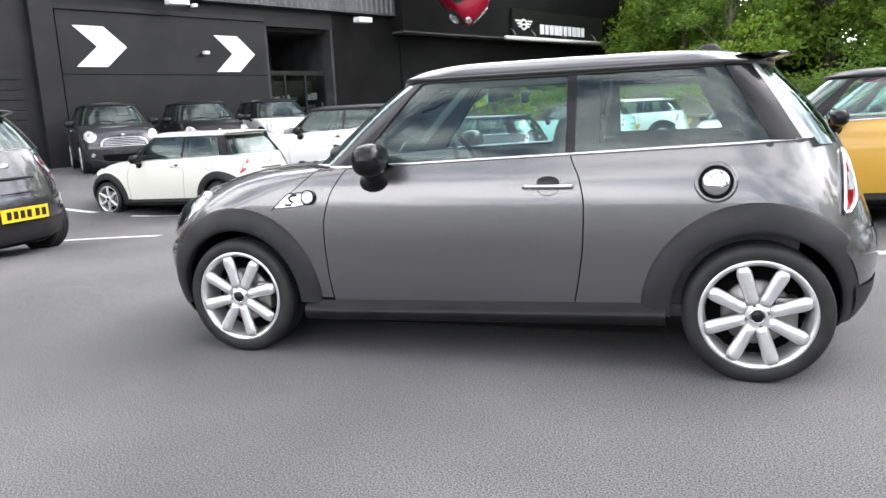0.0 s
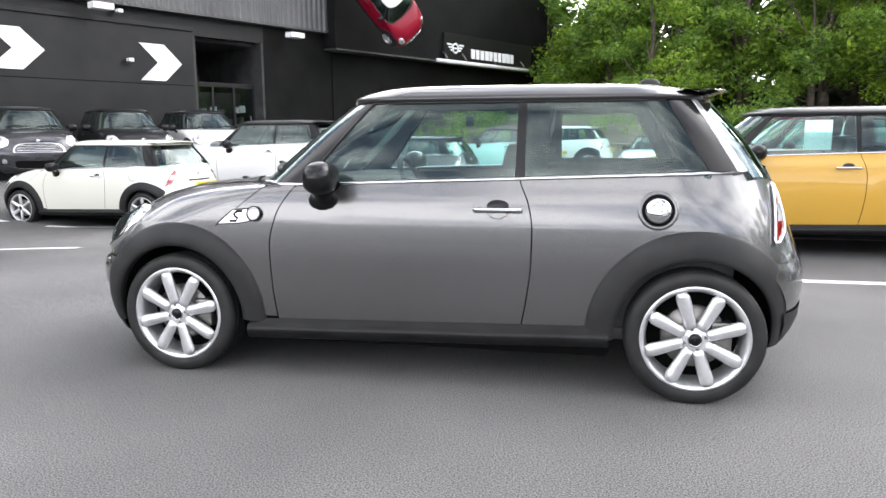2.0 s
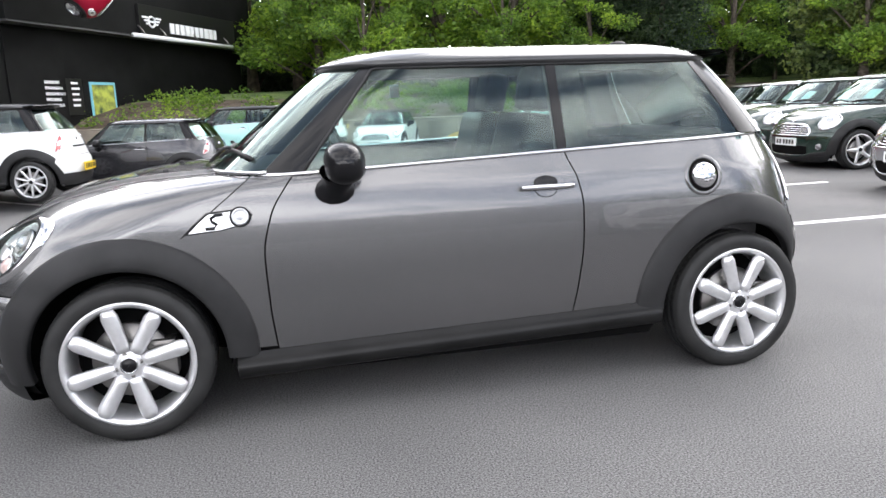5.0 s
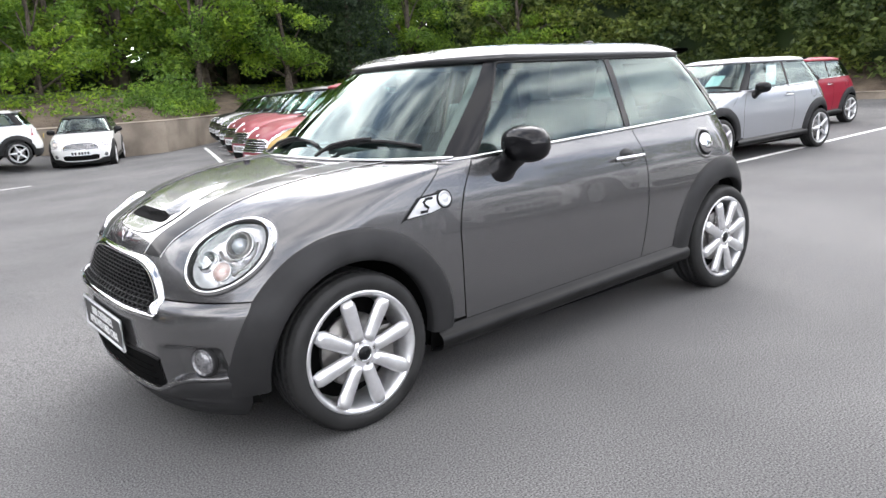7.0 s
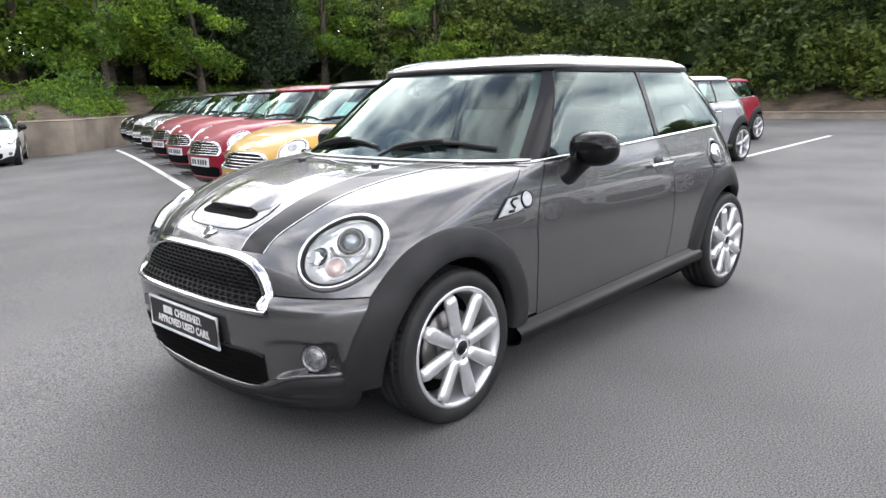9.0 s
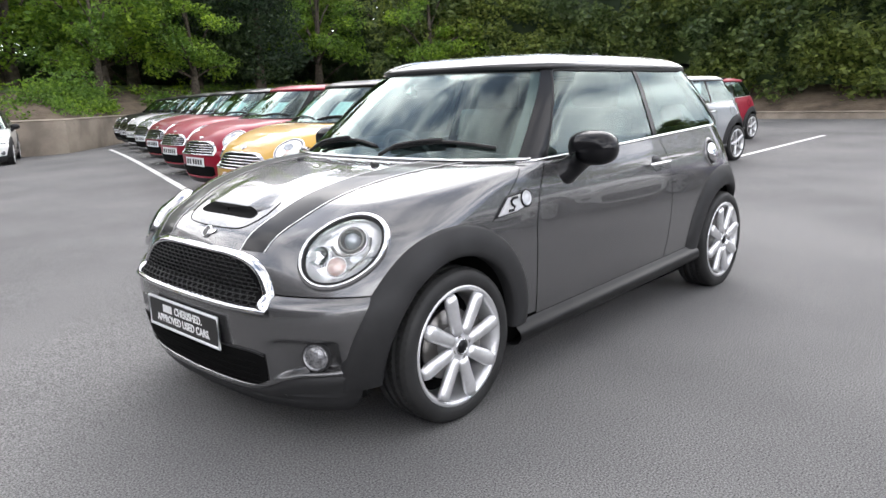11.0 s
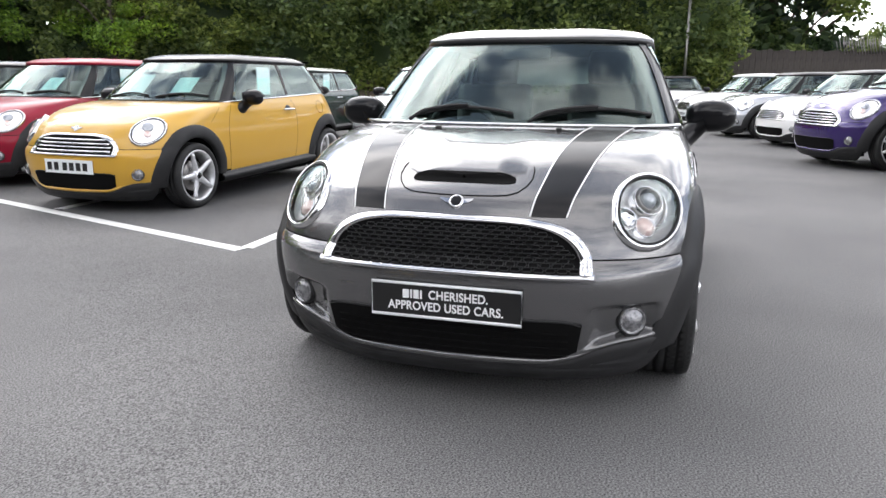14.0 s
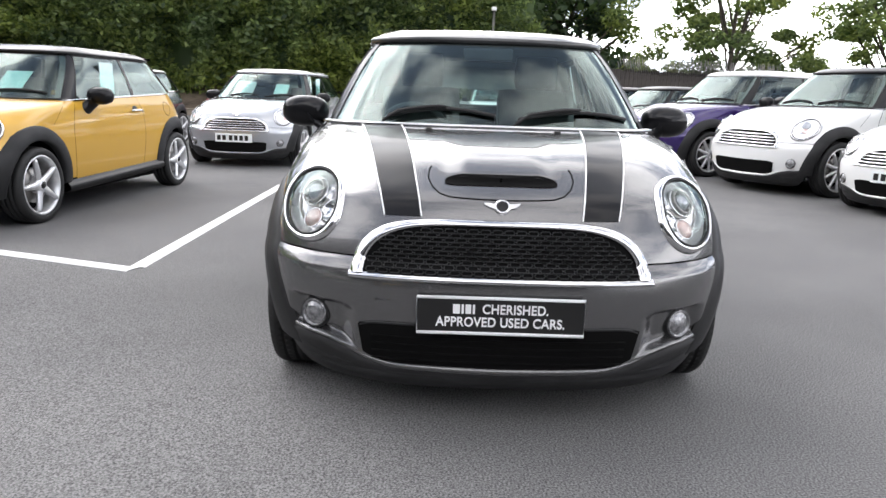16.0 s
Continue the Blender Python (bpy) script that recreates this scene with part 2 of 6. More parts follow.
class Hull:
    """Half width, nose and tail of the outline at each height."""

    def __init__(self, width, nose, tail, nose_len, tail_len, nose_pow, tail_pow):
        self.width, self.nose, self.tail, self.nose_len, self.tl, self.np, self.tp = width, nose, tail, nose_len, tail_len, nose_pow, tail_pow

    def y(self, x, z):
        w, xf, xr, nl = self.width(z), self.nose(z), self.tail(z), self.nose_len(z)
        if x < xf + nl:
            return w * max(0.0, 1 - min(1.0, (xf + nl - x) / nl) ** 2) ** (1 / self.np)
        if x > xr - self.tl:
            return w * max(0.0, 1 - min(1.0, (x - xr + self.tl) / self.tl) ** 2) ** (1 / self.tp)
        return w

    def x_front(self, y, z):
        return self.nose(z) + self.nose_len(z) * (1 - max(0.0, 1 - min(1.0, abs(y) / self.width(z)) ** self.np) ** 0.5)

    def x_rear(self, y, z):
        return self.tail(z) - self.tl * (1 - max(0.0, 1 - min(1.0, abs(y) / self.width(z)) ** self.tp) ** 0.5)

    def row(self, z, xa, xb, n, out=0.0):
        """n points along the outline at height z from x = xa (None: the nose's middle) to xb (None: the tail's middle)."""
        w, xf, xr, nl = self.width(z) + out, self.nose(z) - out, self.tail(z) + out, self.nose_len(z)
        pts = [(xf + nl * (1 - math.cos(a)), w * math.sin(a) ** (2 / self.np)) for a in np.linspace(0, math.pi / 2, 60)]
        pts += [(x, w) for x in np.linspace(xf + nl, xr - self.tl, 40)[1:-1]]
        pts += [(xr - self.tl * (1 - math.cos(a)), w * math.sin(a) ** (2 / self.tp)) for a in np.linspace(math.pi / 2, 0, 60)]
        p = np.array(pts)
        s = np.r_[0, np.cumsum(np.hypot(*np.diff(p, axis=0).T))]
        sa = 0.0 if xa is None else float(np.interp(xa, p[:, 0], s))
        sb = s[-1] if xb is None else float(np.interp(xb, p[:, 0], s))
        at = np.linspace(sa, sb, n)
        return [(float(np.interp(a, s, p[:, 0])), float(np.interp(a, s, p[:, 1])), z) for a in at]


class Sheet:
    """Outlines at many heights, each with n points, read at any height between."""

    def __init__(self, hull, z0, z1, n, start, end, levels=40):
        self.z = np.linspace(z0, z1, levels)
        self.p = np.array([[(x, y) for x, y, _ in hull.row(z, start(z), end(z), n)] for z in self.z])

    def at(self, i, z):
        return float(np.interp(z, self.z, self.p[:, i, 0])), float(np.interp(z, self.z, self.p[:, i, 1]))


BODY = Hull(
    Curve((0.1, 0.72), (0.2, 0.765), (0.3, 0.795), (0.45, 0.812), (0.6, 0.818), (0.75, 0.81), (0.86, 0.792), (0.95, 0.762), (1.02, 0.738)),
    Curve((0.1, -1.76), (0.13, -1.815), (0.18, -1.848), (0.28, -1.872), (0.38, -1.888), (0.47, -1.892), (0.52, -1.885), (0.545, -1.87), (0.562, -1.848), (0.57, -1.846), (0.64, -1.822), (0.7, -1.788), (0.74, -1.757), (0.81, -1.645), (0.86, -1.54), (0.91, -1.35), (0.935, -1.16), (0.95, -0.93), (1.02, -0.6)),
    Curve((0.12, 1.69), (0.3, 1.765), (0.5, 1.788), (0.6, 1.775), (0.7, 1.742), (0.8, 1.706), (0.9, 1.666), (1.02, 1.612)),
    Curve((0.1, 0.46), (0.5, 0.44), (0.6, 0.46), (0.72, 0.53), (0.9, 0.62), (1.02, 0.62)), 0.5, 3.0, 2.6)
CABIN = Hull(
    Curve((0.9, 0.755), (0.95, 0.742), (1.1, 0.69), (1.25, 0.632), (1.34, 0.588), (1.38, 0.56)),
    Curve((0.9, -1.0), (0.95, -0.93), (1.1, -0.755), (1.25, -0.57), (1.34, -0.445), (1.4, -0.36)),
    Curve((0.9, 1.66), (1.0, 1.60), (1.15, 1.50), (1.34, 1.33), (1.4, 1.27)),
    Curve((0.9, 0.37), (1.4, 0.35)), 0.36, 3.0, 2.8)


def belt(x):
    """Height of the chrome waist line."""
    return 0.943 + 0.0335 * (x + 0.65) if x > -0.65 else 0.943


def mirrored(sheet, side):
    v, f = sheet
    return [(x, side * y, z) for x, y, z in v], ([q[::-1] for q in f] if side > 0 else f)


def both(sheet):
    """A sheet of the half y > 0 and its mirror image, welded by place along the middle."""
    a, b = mirrored(sheet, 1), mirrored(sheet, -1)
    return joined(a, b)


def weld(ob, gap=0.0008):
    bm = bmesh.new()
    bm.from_mesh(ob.data)
    bmesh.ops.remove_doubles(bm, verts=bm.verts, dist=gap)
    bmesh.ops.recalc_face_normals(bm, faces=bm.faces)
    bm.to_mesh(ob.data)
    bm.free()
    return ob


def arch_edge(z, axle, sign, r=0.40):
    """x of the wheel arch's rim at height z, ahead of (-1) or behind (1) an axle."""
    return axle + sign * math.sqrt(max(0.0, r * r - (z - HUB_Z) ** 2))


def bonnet_edge(z):
    if z < 0.69:
        return arch_edge(z, -AXLE, -1)
    return float(np.interp(z, (0.69, 0.725, 0.95), (-1.235, -1.03, -0.745)))


DOOR_F = Curve((0.28, -0.706), (0.45, -0.722), (0.65, -0.728), (0.8, -0.695), (0.9, -0.635), (0.96, -0.585))
DOOR_R = Curve((0.28, 0.475), (0.45, 0.505), (0.6, 0.522), (0.75, 0.525), (0.87, 0.505), (0.94, 0.475), (1.0, 0.455))


LAMP_C, LAMP_N = Vector((-1.612, 0.635, 0.707)), Vector((-0.695, 0.468, 0.545)).normalized()
LAMP_V = (Vector((0, 0, 1)) - LAMP_N * LAMP_N.z).normalized()
LAMP_U = LAMP_V.cross(LAMP_N)
LAMP_A, LAMP_B, LAMP_TILT = 0.179, 0.128, 0.75


def lamp_share(p):
    """Distance from the headlamp's axis as a share of its outline, on the side y > 0."""
    d = Vector(p) - LAMP_C
    if abs(d.dot(LAMP_N)) > 0.2:
        return 9.0
    a, b = d.dot(LAMP_U), d.dot(LAMP_V)
    c, s = math.cos(-LAMP_TILT), math.sin(-LAMP_TILT)
    return math.hypot((a * c + b * s) / LAMP_A, (-a * s + b * c) / LAMP_B)


CHIN = Curve((0.0, 0.19), (0.33, 0.199), (0.43, 0.222), (0.5, 0.254), (0.6, 0.279), (0.72, 0.286), (0.85, 0.286))


def chin(y):
    """Height of the painted bumper's lower edge."""
    return CHIN(abs(y))


def ease(a, b, t):
    t = min(1.0, max(0.0, (t - a) / (b - a)))
    return t * t * (3 - 2 * t)


def fog_pocket(y, z):
    """Depth of the hollow round a fog lamp, with a shelf below it."""
    w = abs(y)
    low = chin(w) + 0.008
    top = 0.424 - 0.25 * max(0.0, 0.56 - w) ** 1.3
    side = ease(0.712, 0.672, w) * ease(0.45, 0.53, w)
    crown = ease(0.0, 0.006, z - chin(w)) * ease(0.03, 0.012, z - chin(w)) * ease(0.74, 0.6, w) * -0.006
    return 0.034 * side * ease(low, low + 0.024, z) * ease(top, top - 0.03, z) + crown


def sill_top(x):
    return 0.285 + 0.026 * (x + 0.8)


def on_body(x, z, out=0.0, side=1):
    return (x, side * (BODY.y(x, z) + out), z)


def on_nose(y, z, out=0.0):
    return (BODY.x_front(y, z) - out, y, z)


def on_top(x, y, out=0.0):
    """The bonnet's height at a place, by halving."""
    lo, hi = 0.5, 0.9499
    for _ in range(24):
        mid = (lo + hi) / 2
        if BODY.y(x, mid) > abs(y) and x > BODY.nose(mid):
            lo = mid
        else:
            hi = mid
    return (x, y, lo + out)


def wheel_set(style, res):
    """Meshes of tyre, rim, spoke and so on, about the y axis, outer face towards -y."""
    n = 56 if res else 28
    tyre = lathe([(0.215, 0.08), (0.255, 0.092), (0.285, 0.088), (0.297, 0.07), (0.298, 0.045), (0.292, 0.043), (0.292, 0.035), (0.2993, 0.033), (0.2995, 0.006), (0.293, 0.004), (0.293, -0.004), (0.2995, -0.006), (0.2993, -0.033), (0.292, -0.035), (0.292, -0.043), (0.298, -0.045), (0.297, -0.07), (0.287, -0.09), (0.262, -0.098), (0.236, -0.093), (0.225, -0.08)], n)
    rim = lathe([(0.205, 0.09), (0.2, -0.02), (0.204, -0.062), (0.214, -0.085), (0.224, -0.094), (0.2335, -0.093), (0.234, -0.08)], n)
    return tyre, rim


def paddle(r0, r1, w0, w1, depth, y0, y1, n=9):
    """A rounded wheel spoke along +x."""
    rows = []
    for i in range(n):
        s = i / (n - 1)
        r = r0 + (r1 - r0) * s
        w = (w0 + (w1 - w0) * s)
        if s > 0.8:
            w *= 1 - 0.35 * ((s - 0.8) / 0.2) ** 2
        y = y0 + (y1 - y0) * s
        rows.append([(r, y + 0.9 * depth * (1 - math.sin(a)) - depth, 0.5 * w * math.cos(a)) for a in np.linspace(0, math.tau, 12, endpoint=False)])
    v, f = grid(rows, closed=True)
    f += [tuple(range(12))[::-1], tuple(range(len(v) - 12, len(v)))]
    return v, f


def turned(sheet, angle):
    m = Matrix.Rotation(angle, 3, "Y")
    return [tuple(m @ Vector(p)) for p in sheet[0]], sheet[1]


WHEEL_MESH = {}


def build_wheel(car, x, side, style, res, spin):
    """One road wheel with its parts."""
    tyre_s, rim_s = wheel_set(style, res)
    m = pose(x, side * 0.735, HUB_Z, 0, spin, 0) if side < 0 else pose(x, side * 0.735, HUB_Z, 0, spin, 180)
    key = (style, res)
    if key not in WHEEL_MESH:
        made = {}
        made["tyre"] = shape("tyre", *tyre_s, RUBBER)
        made["rim"] = shape("rim", *rim_s, ALLOY)
        count = {"eight": 8, "five": 5, "six": 6, "ten": 10}[style]
        if style == "eight":
            spoke = paddle(0.052, 0.212, 0.05, 0.066, 0.022, -0.082, -0.088)
        elif style == "five":
            spoke = paddle(0.03, 0.212, 0.066, 0.038, 0.022, -0.07, -0.085)
        elif style == "six":
            spoke = paddle(0.03, 0.212, 0.06, 0.05, 0.022, -0.07, -0.085)
        else:
            spoke = paddle(0.03, 0.212, 0.036, 0.034, 0.022, -0.07, -0.085)
        made["spoke"] = [shape("spoke", *turned(spoke, math.tau * (k + 0.5) / count), ALLOY) for k in range(count)]
        made["hub"] = shape("hub", *lathe([(0.001, -0.098), (0.04, -0.097), (0.056, -0.09), (0.066, -0.072), (0.066, -0.02), (0.001, -0.02)], 32), ALLOY)
        made["hub_cap"] = shape("hub_cap", *lathe([(0.001, -0.104), (0.022, -0.103), (0.026, -0.098), (0.027, -0.094)], 24), BLACK_PAINT)
        made["cap_ring"] = shape("cap_ring", *lathe([(0.026, -0.094), (0.0265, -0.101), (0.031, -0.1), (0.033, -0.093)], 24), CHROME)
        made["brake_disc"] = shape("brake_disc", *lathe([(0.05, -0.03), (0.138, -0.032), (0.14, -0.02), (0.138, -0.008), (0.05, -0.008)], 32), STEEL)
        made["brake_backing"] = shape("brake_backing", *lathe([(0.001, 0.03), (0.2, 0.03), (0.2, 0.035), (0.001, 0.036)], 24), DARK)
        if res:
            nuts = []
            for k in range(4):
                a = math.tau * (k + 0.25) / 4
                nuts.append(shape("wheel_nut", *[([(0.042 * math.cos(a) + p[0], p[1], 0.042 * math.sin(a) + p[2]) for p in v], f) for v, f in [lathe([(0.001, -0.097), (0.008, -0.097), (0.009, -0.085)], 8)]][0], STEEL))
            made["nut"] = nuts
            blocks = []
            for k in range(66):
                a = math.tau * k / 66
                one = [(r * math.cos(a + da), y, r * math.sin(a + da)) for r, y, da in ((0.2985, -0.07, 0.0), (0.2985, -0.07, 0.06), (0.3005, -0.047, 0.075), (0.3005, -0.047, 0.015), (0.2905, -0.087, 0.0), (0.2905, -0.087, 0.06))]
                blocks.append((one, [(0, 1, 2, 3), (4, 5, 1, 0)]))
                one = [(r * math.cos(a + da), y, r * math.sin(a + da)) for r, y, da in ((0.3008, -0.033, 0.02), (0.3008, -0.033, 0.08), (0.3008, -0.007, 0.09), (0.3008, -0.007, 0.03))]
                blocks.append((one, [(0, 1, 2, 3)]))
            made["tread"] = shape("tread", *joined(*blocks), RUBBER, None, "", False)
            made["caliper"] = part("brake_caliper", box(0.07, 0.16, -0.055, 0.02, -0.07, 0.07, 0.015), STEEL, None)
        WHEEL_MESH[key] = {k: ([o.data for o in v] if isinstance(v, list) else [v.data]) for k, v in made.items()}
        for v in made.values():
            for o in v if isinstance(v, list) else [v]:
                bpy.data.objects.remove(o)
    wheel = new("wheel", WHEEL_MESH[key]["rim"][0])
    wheel.parent = car
    wheel.matrix_basis = m
    for k, meshes in WHEEL_MESH[key].items():
        if k == "rim":
            continue
        for me in meshes:
            o = new({"nut": "wheel_nut", "caliper": "brake_caliper"}.get(k, k), me)
            o.parent = wheel
            if k == "caliper":
                o.matrix_basis = pose(0, 0, 0, 0, -spin, 0)
    return wheel


def ellipse_on(center, normal, a, b, tilt, project, rings, steps=40, lift=0.0):
    """Rings of an ellipse laid on the body along a normal; rings: (share of radius, height over the skin)."""
    n = Vector(normal).normalized()
    up = Vector((0, 0, 1))
    v = (up - n * up.dot(n)).normalized()
    u = v.cross(n)
    ct, st = math.cos(tilt), math.sin(tilt)
    rows = []
    for r, out in rings:
        row = []
        for k in np.linspace(0, math.tau, steps, endpoint=False):
            p, q = a * r * math.cos(k), b * r * math.sin(k)
            at = Vector(center) + u * (p * ct - q * st) + v * (p * st + q * ct)
            row.append(tuple(project(at, n) + n * (out + lift)))
        rows.append(row)
    return grid(rows, closed=True)


def onto_body(at, n):
    """Along n to the body's skin, from outside."""
    def inside(p):
        if p.z > 0.9499:
            return False
        w = BODY.y(p.x, p.z)
        return BODY.nose(p.z) < p.x < BODY.tail(p.z) and abs(p.y) < w
    lo, hi = -0.25, 0.25
    for _ in range(26):
        mid = (lo + hi) / 2
        if inside(at + n * mid):
            lo = mid
        else:
            hi = mid
    return at + n * lo


def flat_at(at, n):
    return at


def build_headlight(car, side, res):
    """A round lamp: chrome ring, silvered bowl, projector, indicator and side cup behind a clear dome."""
    c = Vector((LAMP_C.x, side * LAMP_C.y, LAMP_C.z))
    n = Vector((LAMP_N.x, side * LAMP_N.y, LAMP_N.z))
    st = 56 if res else 20

    def part_way(at, nn):
        d = at - c
        across = d.dot(LAMP_V.cross(nn).normalized())
        sunk = 0.6 * across ** 2 + 0.42 * (d.length_squared - across ** 2)
        skin = (onto_body(at, nn) - at).dot(nn) - 0.003
        return at + nn * max(-0.5 * sunk + 0.5 * skin, skin)

    tilt = -side * LAMP_TILT

    def on_lamp(rings):
        return ellipse_on(c, n, LAMP_A, LAMP_B, tilt, part_way, rings, st)

    lamp = shape("headlight", *on_lamp([(0.855, -0.006), (0.86, 0.012), (0.885, 0.02), (0.93, 0.021), (0.975, 0.012), (0.995, 0.0), (1.0, -0.03), (0.98, -0.07)]), CHROME, car, "round headlamp in a chrome ring")
    if not res:
        shape("lamp_bowl", *on_lamp([(0.84, 0.013), (0.72, 0.016), (0.5, 0.018), (0.02, 0.019)]), REFLECTOR, lamp)
        shape("gasket", *on_lamp([(0.87, 0.014), (0.85, 0.02), (0.815, 0.014)]), PLASTIC, lamp)
        shape("projector", *ellipse_on(c + Vector((0, 0, 0.035)), n, 0.04, 0.04, 0, part_way, [(1.2, 0.014), (1.1, 0.026), (0.85, 0.024), (0.6, 0.028), (0.02, 0.03)], 16), GLASS_BALL, lamp)
        p = c - Vector((0, 0, 0.05))
        shape("indicator_bulb", *ellipse_on(p, n, 0.028, 0.028, 0, part_way, [(1.2, 0.014), (1.1, 0.026), (0.8, 0.025), (0.02, 0.026)], 16), AMBER, lamp)
        return lamp
    shape("lamp_bowl", *on_lamp([(0.835, 0.004), (0.81, -0.012), (0.74, -0.026), (0.6, -0.042), (0.4, -0.052), (0.2, -0.056), (0.02, -0.057)]), REFLECTOR, lamp)
    shape("gasket", *on_lamp([(0.858, 0.012), (0.85, 0.018), (0.828, 0.018), (0.818, 0.002), (0.818, -0.008)]), PLASTIC, lamp)
    v = (Vector((0, 0, 1)) - n * n.z).normalized()
    u = v.cross(n)
    out = -1.0 if u.y * side < 0 else 1.0

    def cup(name, du, dv, r, rings, mat, label=""):
        p = c + u * out * du + v * dv + n * 0.004
        return shape(name, *ellipse_on(p, n, r, r, 0, flat_at, rings, 32), mat, lamp, label)

    # projector: stepped bezel and glass ball, in the upper half
    cup("projector_shroud", 0.022, 0.04, 0.045, [(1.28, -0.05), (1.24, -0.014), (1.18, -0.008), (1.1, -0.012), (1.06, -0.02)], CHROME)
    cup("projector_bezel", 0.022, 0.04, 0.045, [(1.06, -0.03), (1.0, -0.004), (0.92, 0.001), (0.84, -0.003), (0.78, -0.012), (0.7, -0.016)], STEEL, "grey stepped projector bezel")
    cup("projector_lens", 0.022, 0.04, 0.045, [(0.72, -0.018), (0.62, -0.004), (0.45, 0.006), (0.22, 0.011), (0.02, 0.012)], GLASS_BALL, "dark glass projector lens")
    # indicator below
    cup("indicator_cup", -0.022, -0.058, 0.034, [(1.14, -0.05), (1.12, -0.008), (1.05, -0.004), (0.97, -0.008)], CHROME)
    cup("indicator_bulb", -0.022, -0.058, 0.034, [(0.97, -0.012), (0.86, 0.0), (0.5, 0.008), (0.02, 0.01)], AMBER, "pinkish amber indicator lens")
    # half-hidden cup on the inner side
    cup("reflector_cup", -0.085, -0.022, 0.04, [(1.06, -0.04), (1.05, -0.012), (1.0, -0.008), (0.94, -0.012), (0.6, -0.022), (0.02, -0.026)], CHROME)
    # thin cowl that ties the cups together
    web = [tuple(c + u * out * a + v * b - n * 0.012) for a, b in ((-0.05, 0.018), (-0.03, -0.008), (0.0, -0.016), (0.03, -0.01), (0.056, 0.008))]
    shape("lamp_web", *tube(web, 0.006, 6), STEEL, lamp)
    side_web = [tuple(c + u * out * a + v * b - n * 0.016) for a, b in ((0.085, 0.055), (0.085, 0.015), (0.062, -0.03), (0.02, -0.068))]
    shape("lamp_web", *tube(side_web, 0.005, 6), STEEL, lamp)
    dome = shape("lamp_glass", *on_lamp([(0.822, 0.012), (0.7, 0.021), (0.5, 0.029), (0.25, 0.034), (0.02, 0.036)]), LENS, lamp)
    dome.visible_shadow = False
    return lamp


GLASS_BALL = material("projector lens glass", (0.35, 0.37, 0.4), 0.03, 0.6, 1.0)


def seam(car, name, points, mat=None, r=0.0025, label=""):
    return shape(name, *tube(points, r, 5), mat or DARK, car, label)


def build_plate(parent, words, res, face, ink, x, z, w=0.53, h=0.118, tip=0.0, bars=True, nose=True):
    """A number plate on the nose (or tail) at x, with its frame."""
    s = -1 if nose else 1
    plate = part("number_plate", box(x - 0.004, x + 0.004, -w / 2, w / 2, z - h / 2, z + h / 2, 0.0015), face, parent)
    if res:
        rim = joined(tube([(x + s * 0.004, y, zz) for y, zz in ((-w / 2, z - h / 2), (w / 2, z - h / 2), (w / 2, z + h / 2), (-w / 2, z + h / 2))], 0.006, 6, True))
        shape("plate_frame", *rim, CHROME_SATIN, plate)
    if bars:
        for k in range(6):
            y = (-0.21 + 0.075 * k + (0.02 if k > 3 else 0)) * (w / 0.53)
            part("plate_bar", box(x + s * 0.0045, x + s * 0.006, y, y + 0.05, z - 0.034, z + 0.034), ink, plate)
    for text, size, dz, dy in words:
        cu = bpy.data.curves.new("lettering", "FONT")
        cu.body, cu.size, cu.align_x, cu.align_y, cu.extrude = text, size, "CENTER", "CENTER", 0.0008
        cu.space_character, cu.offset = 1.04, 0.0009
        tmp = new("tmp", cu)
        dg = bpy.context.evaluated_depsgraph_get()
        me = bpy.data.meshes.new_from_object(tmp.evaluated_get(dg))
        bpy.data.objects.remove(tmp)
        me.materials.clear()
        me.materials.append(ink)
        o = new("lettering", me)
        o.parent = plate
        o.matrix_basis = Matrix.Translation((x + s * 0.006, dy, z + dz)) @ Euler((radians(90), 0, radians(-90 if nose else 90))).to_matrix().to_4x4() @ Matrix.Diagonal((0.86, 1, 1, 1))
    return plate


CHROME_SATIN = material("pale plastic plate rim", (0.72, 0.73, 0.74), 0.35)


def squared(c):
    """A rounded-square profile in place of a circle's."""
    return math.copysign(abs(c) ** 0.82, c)


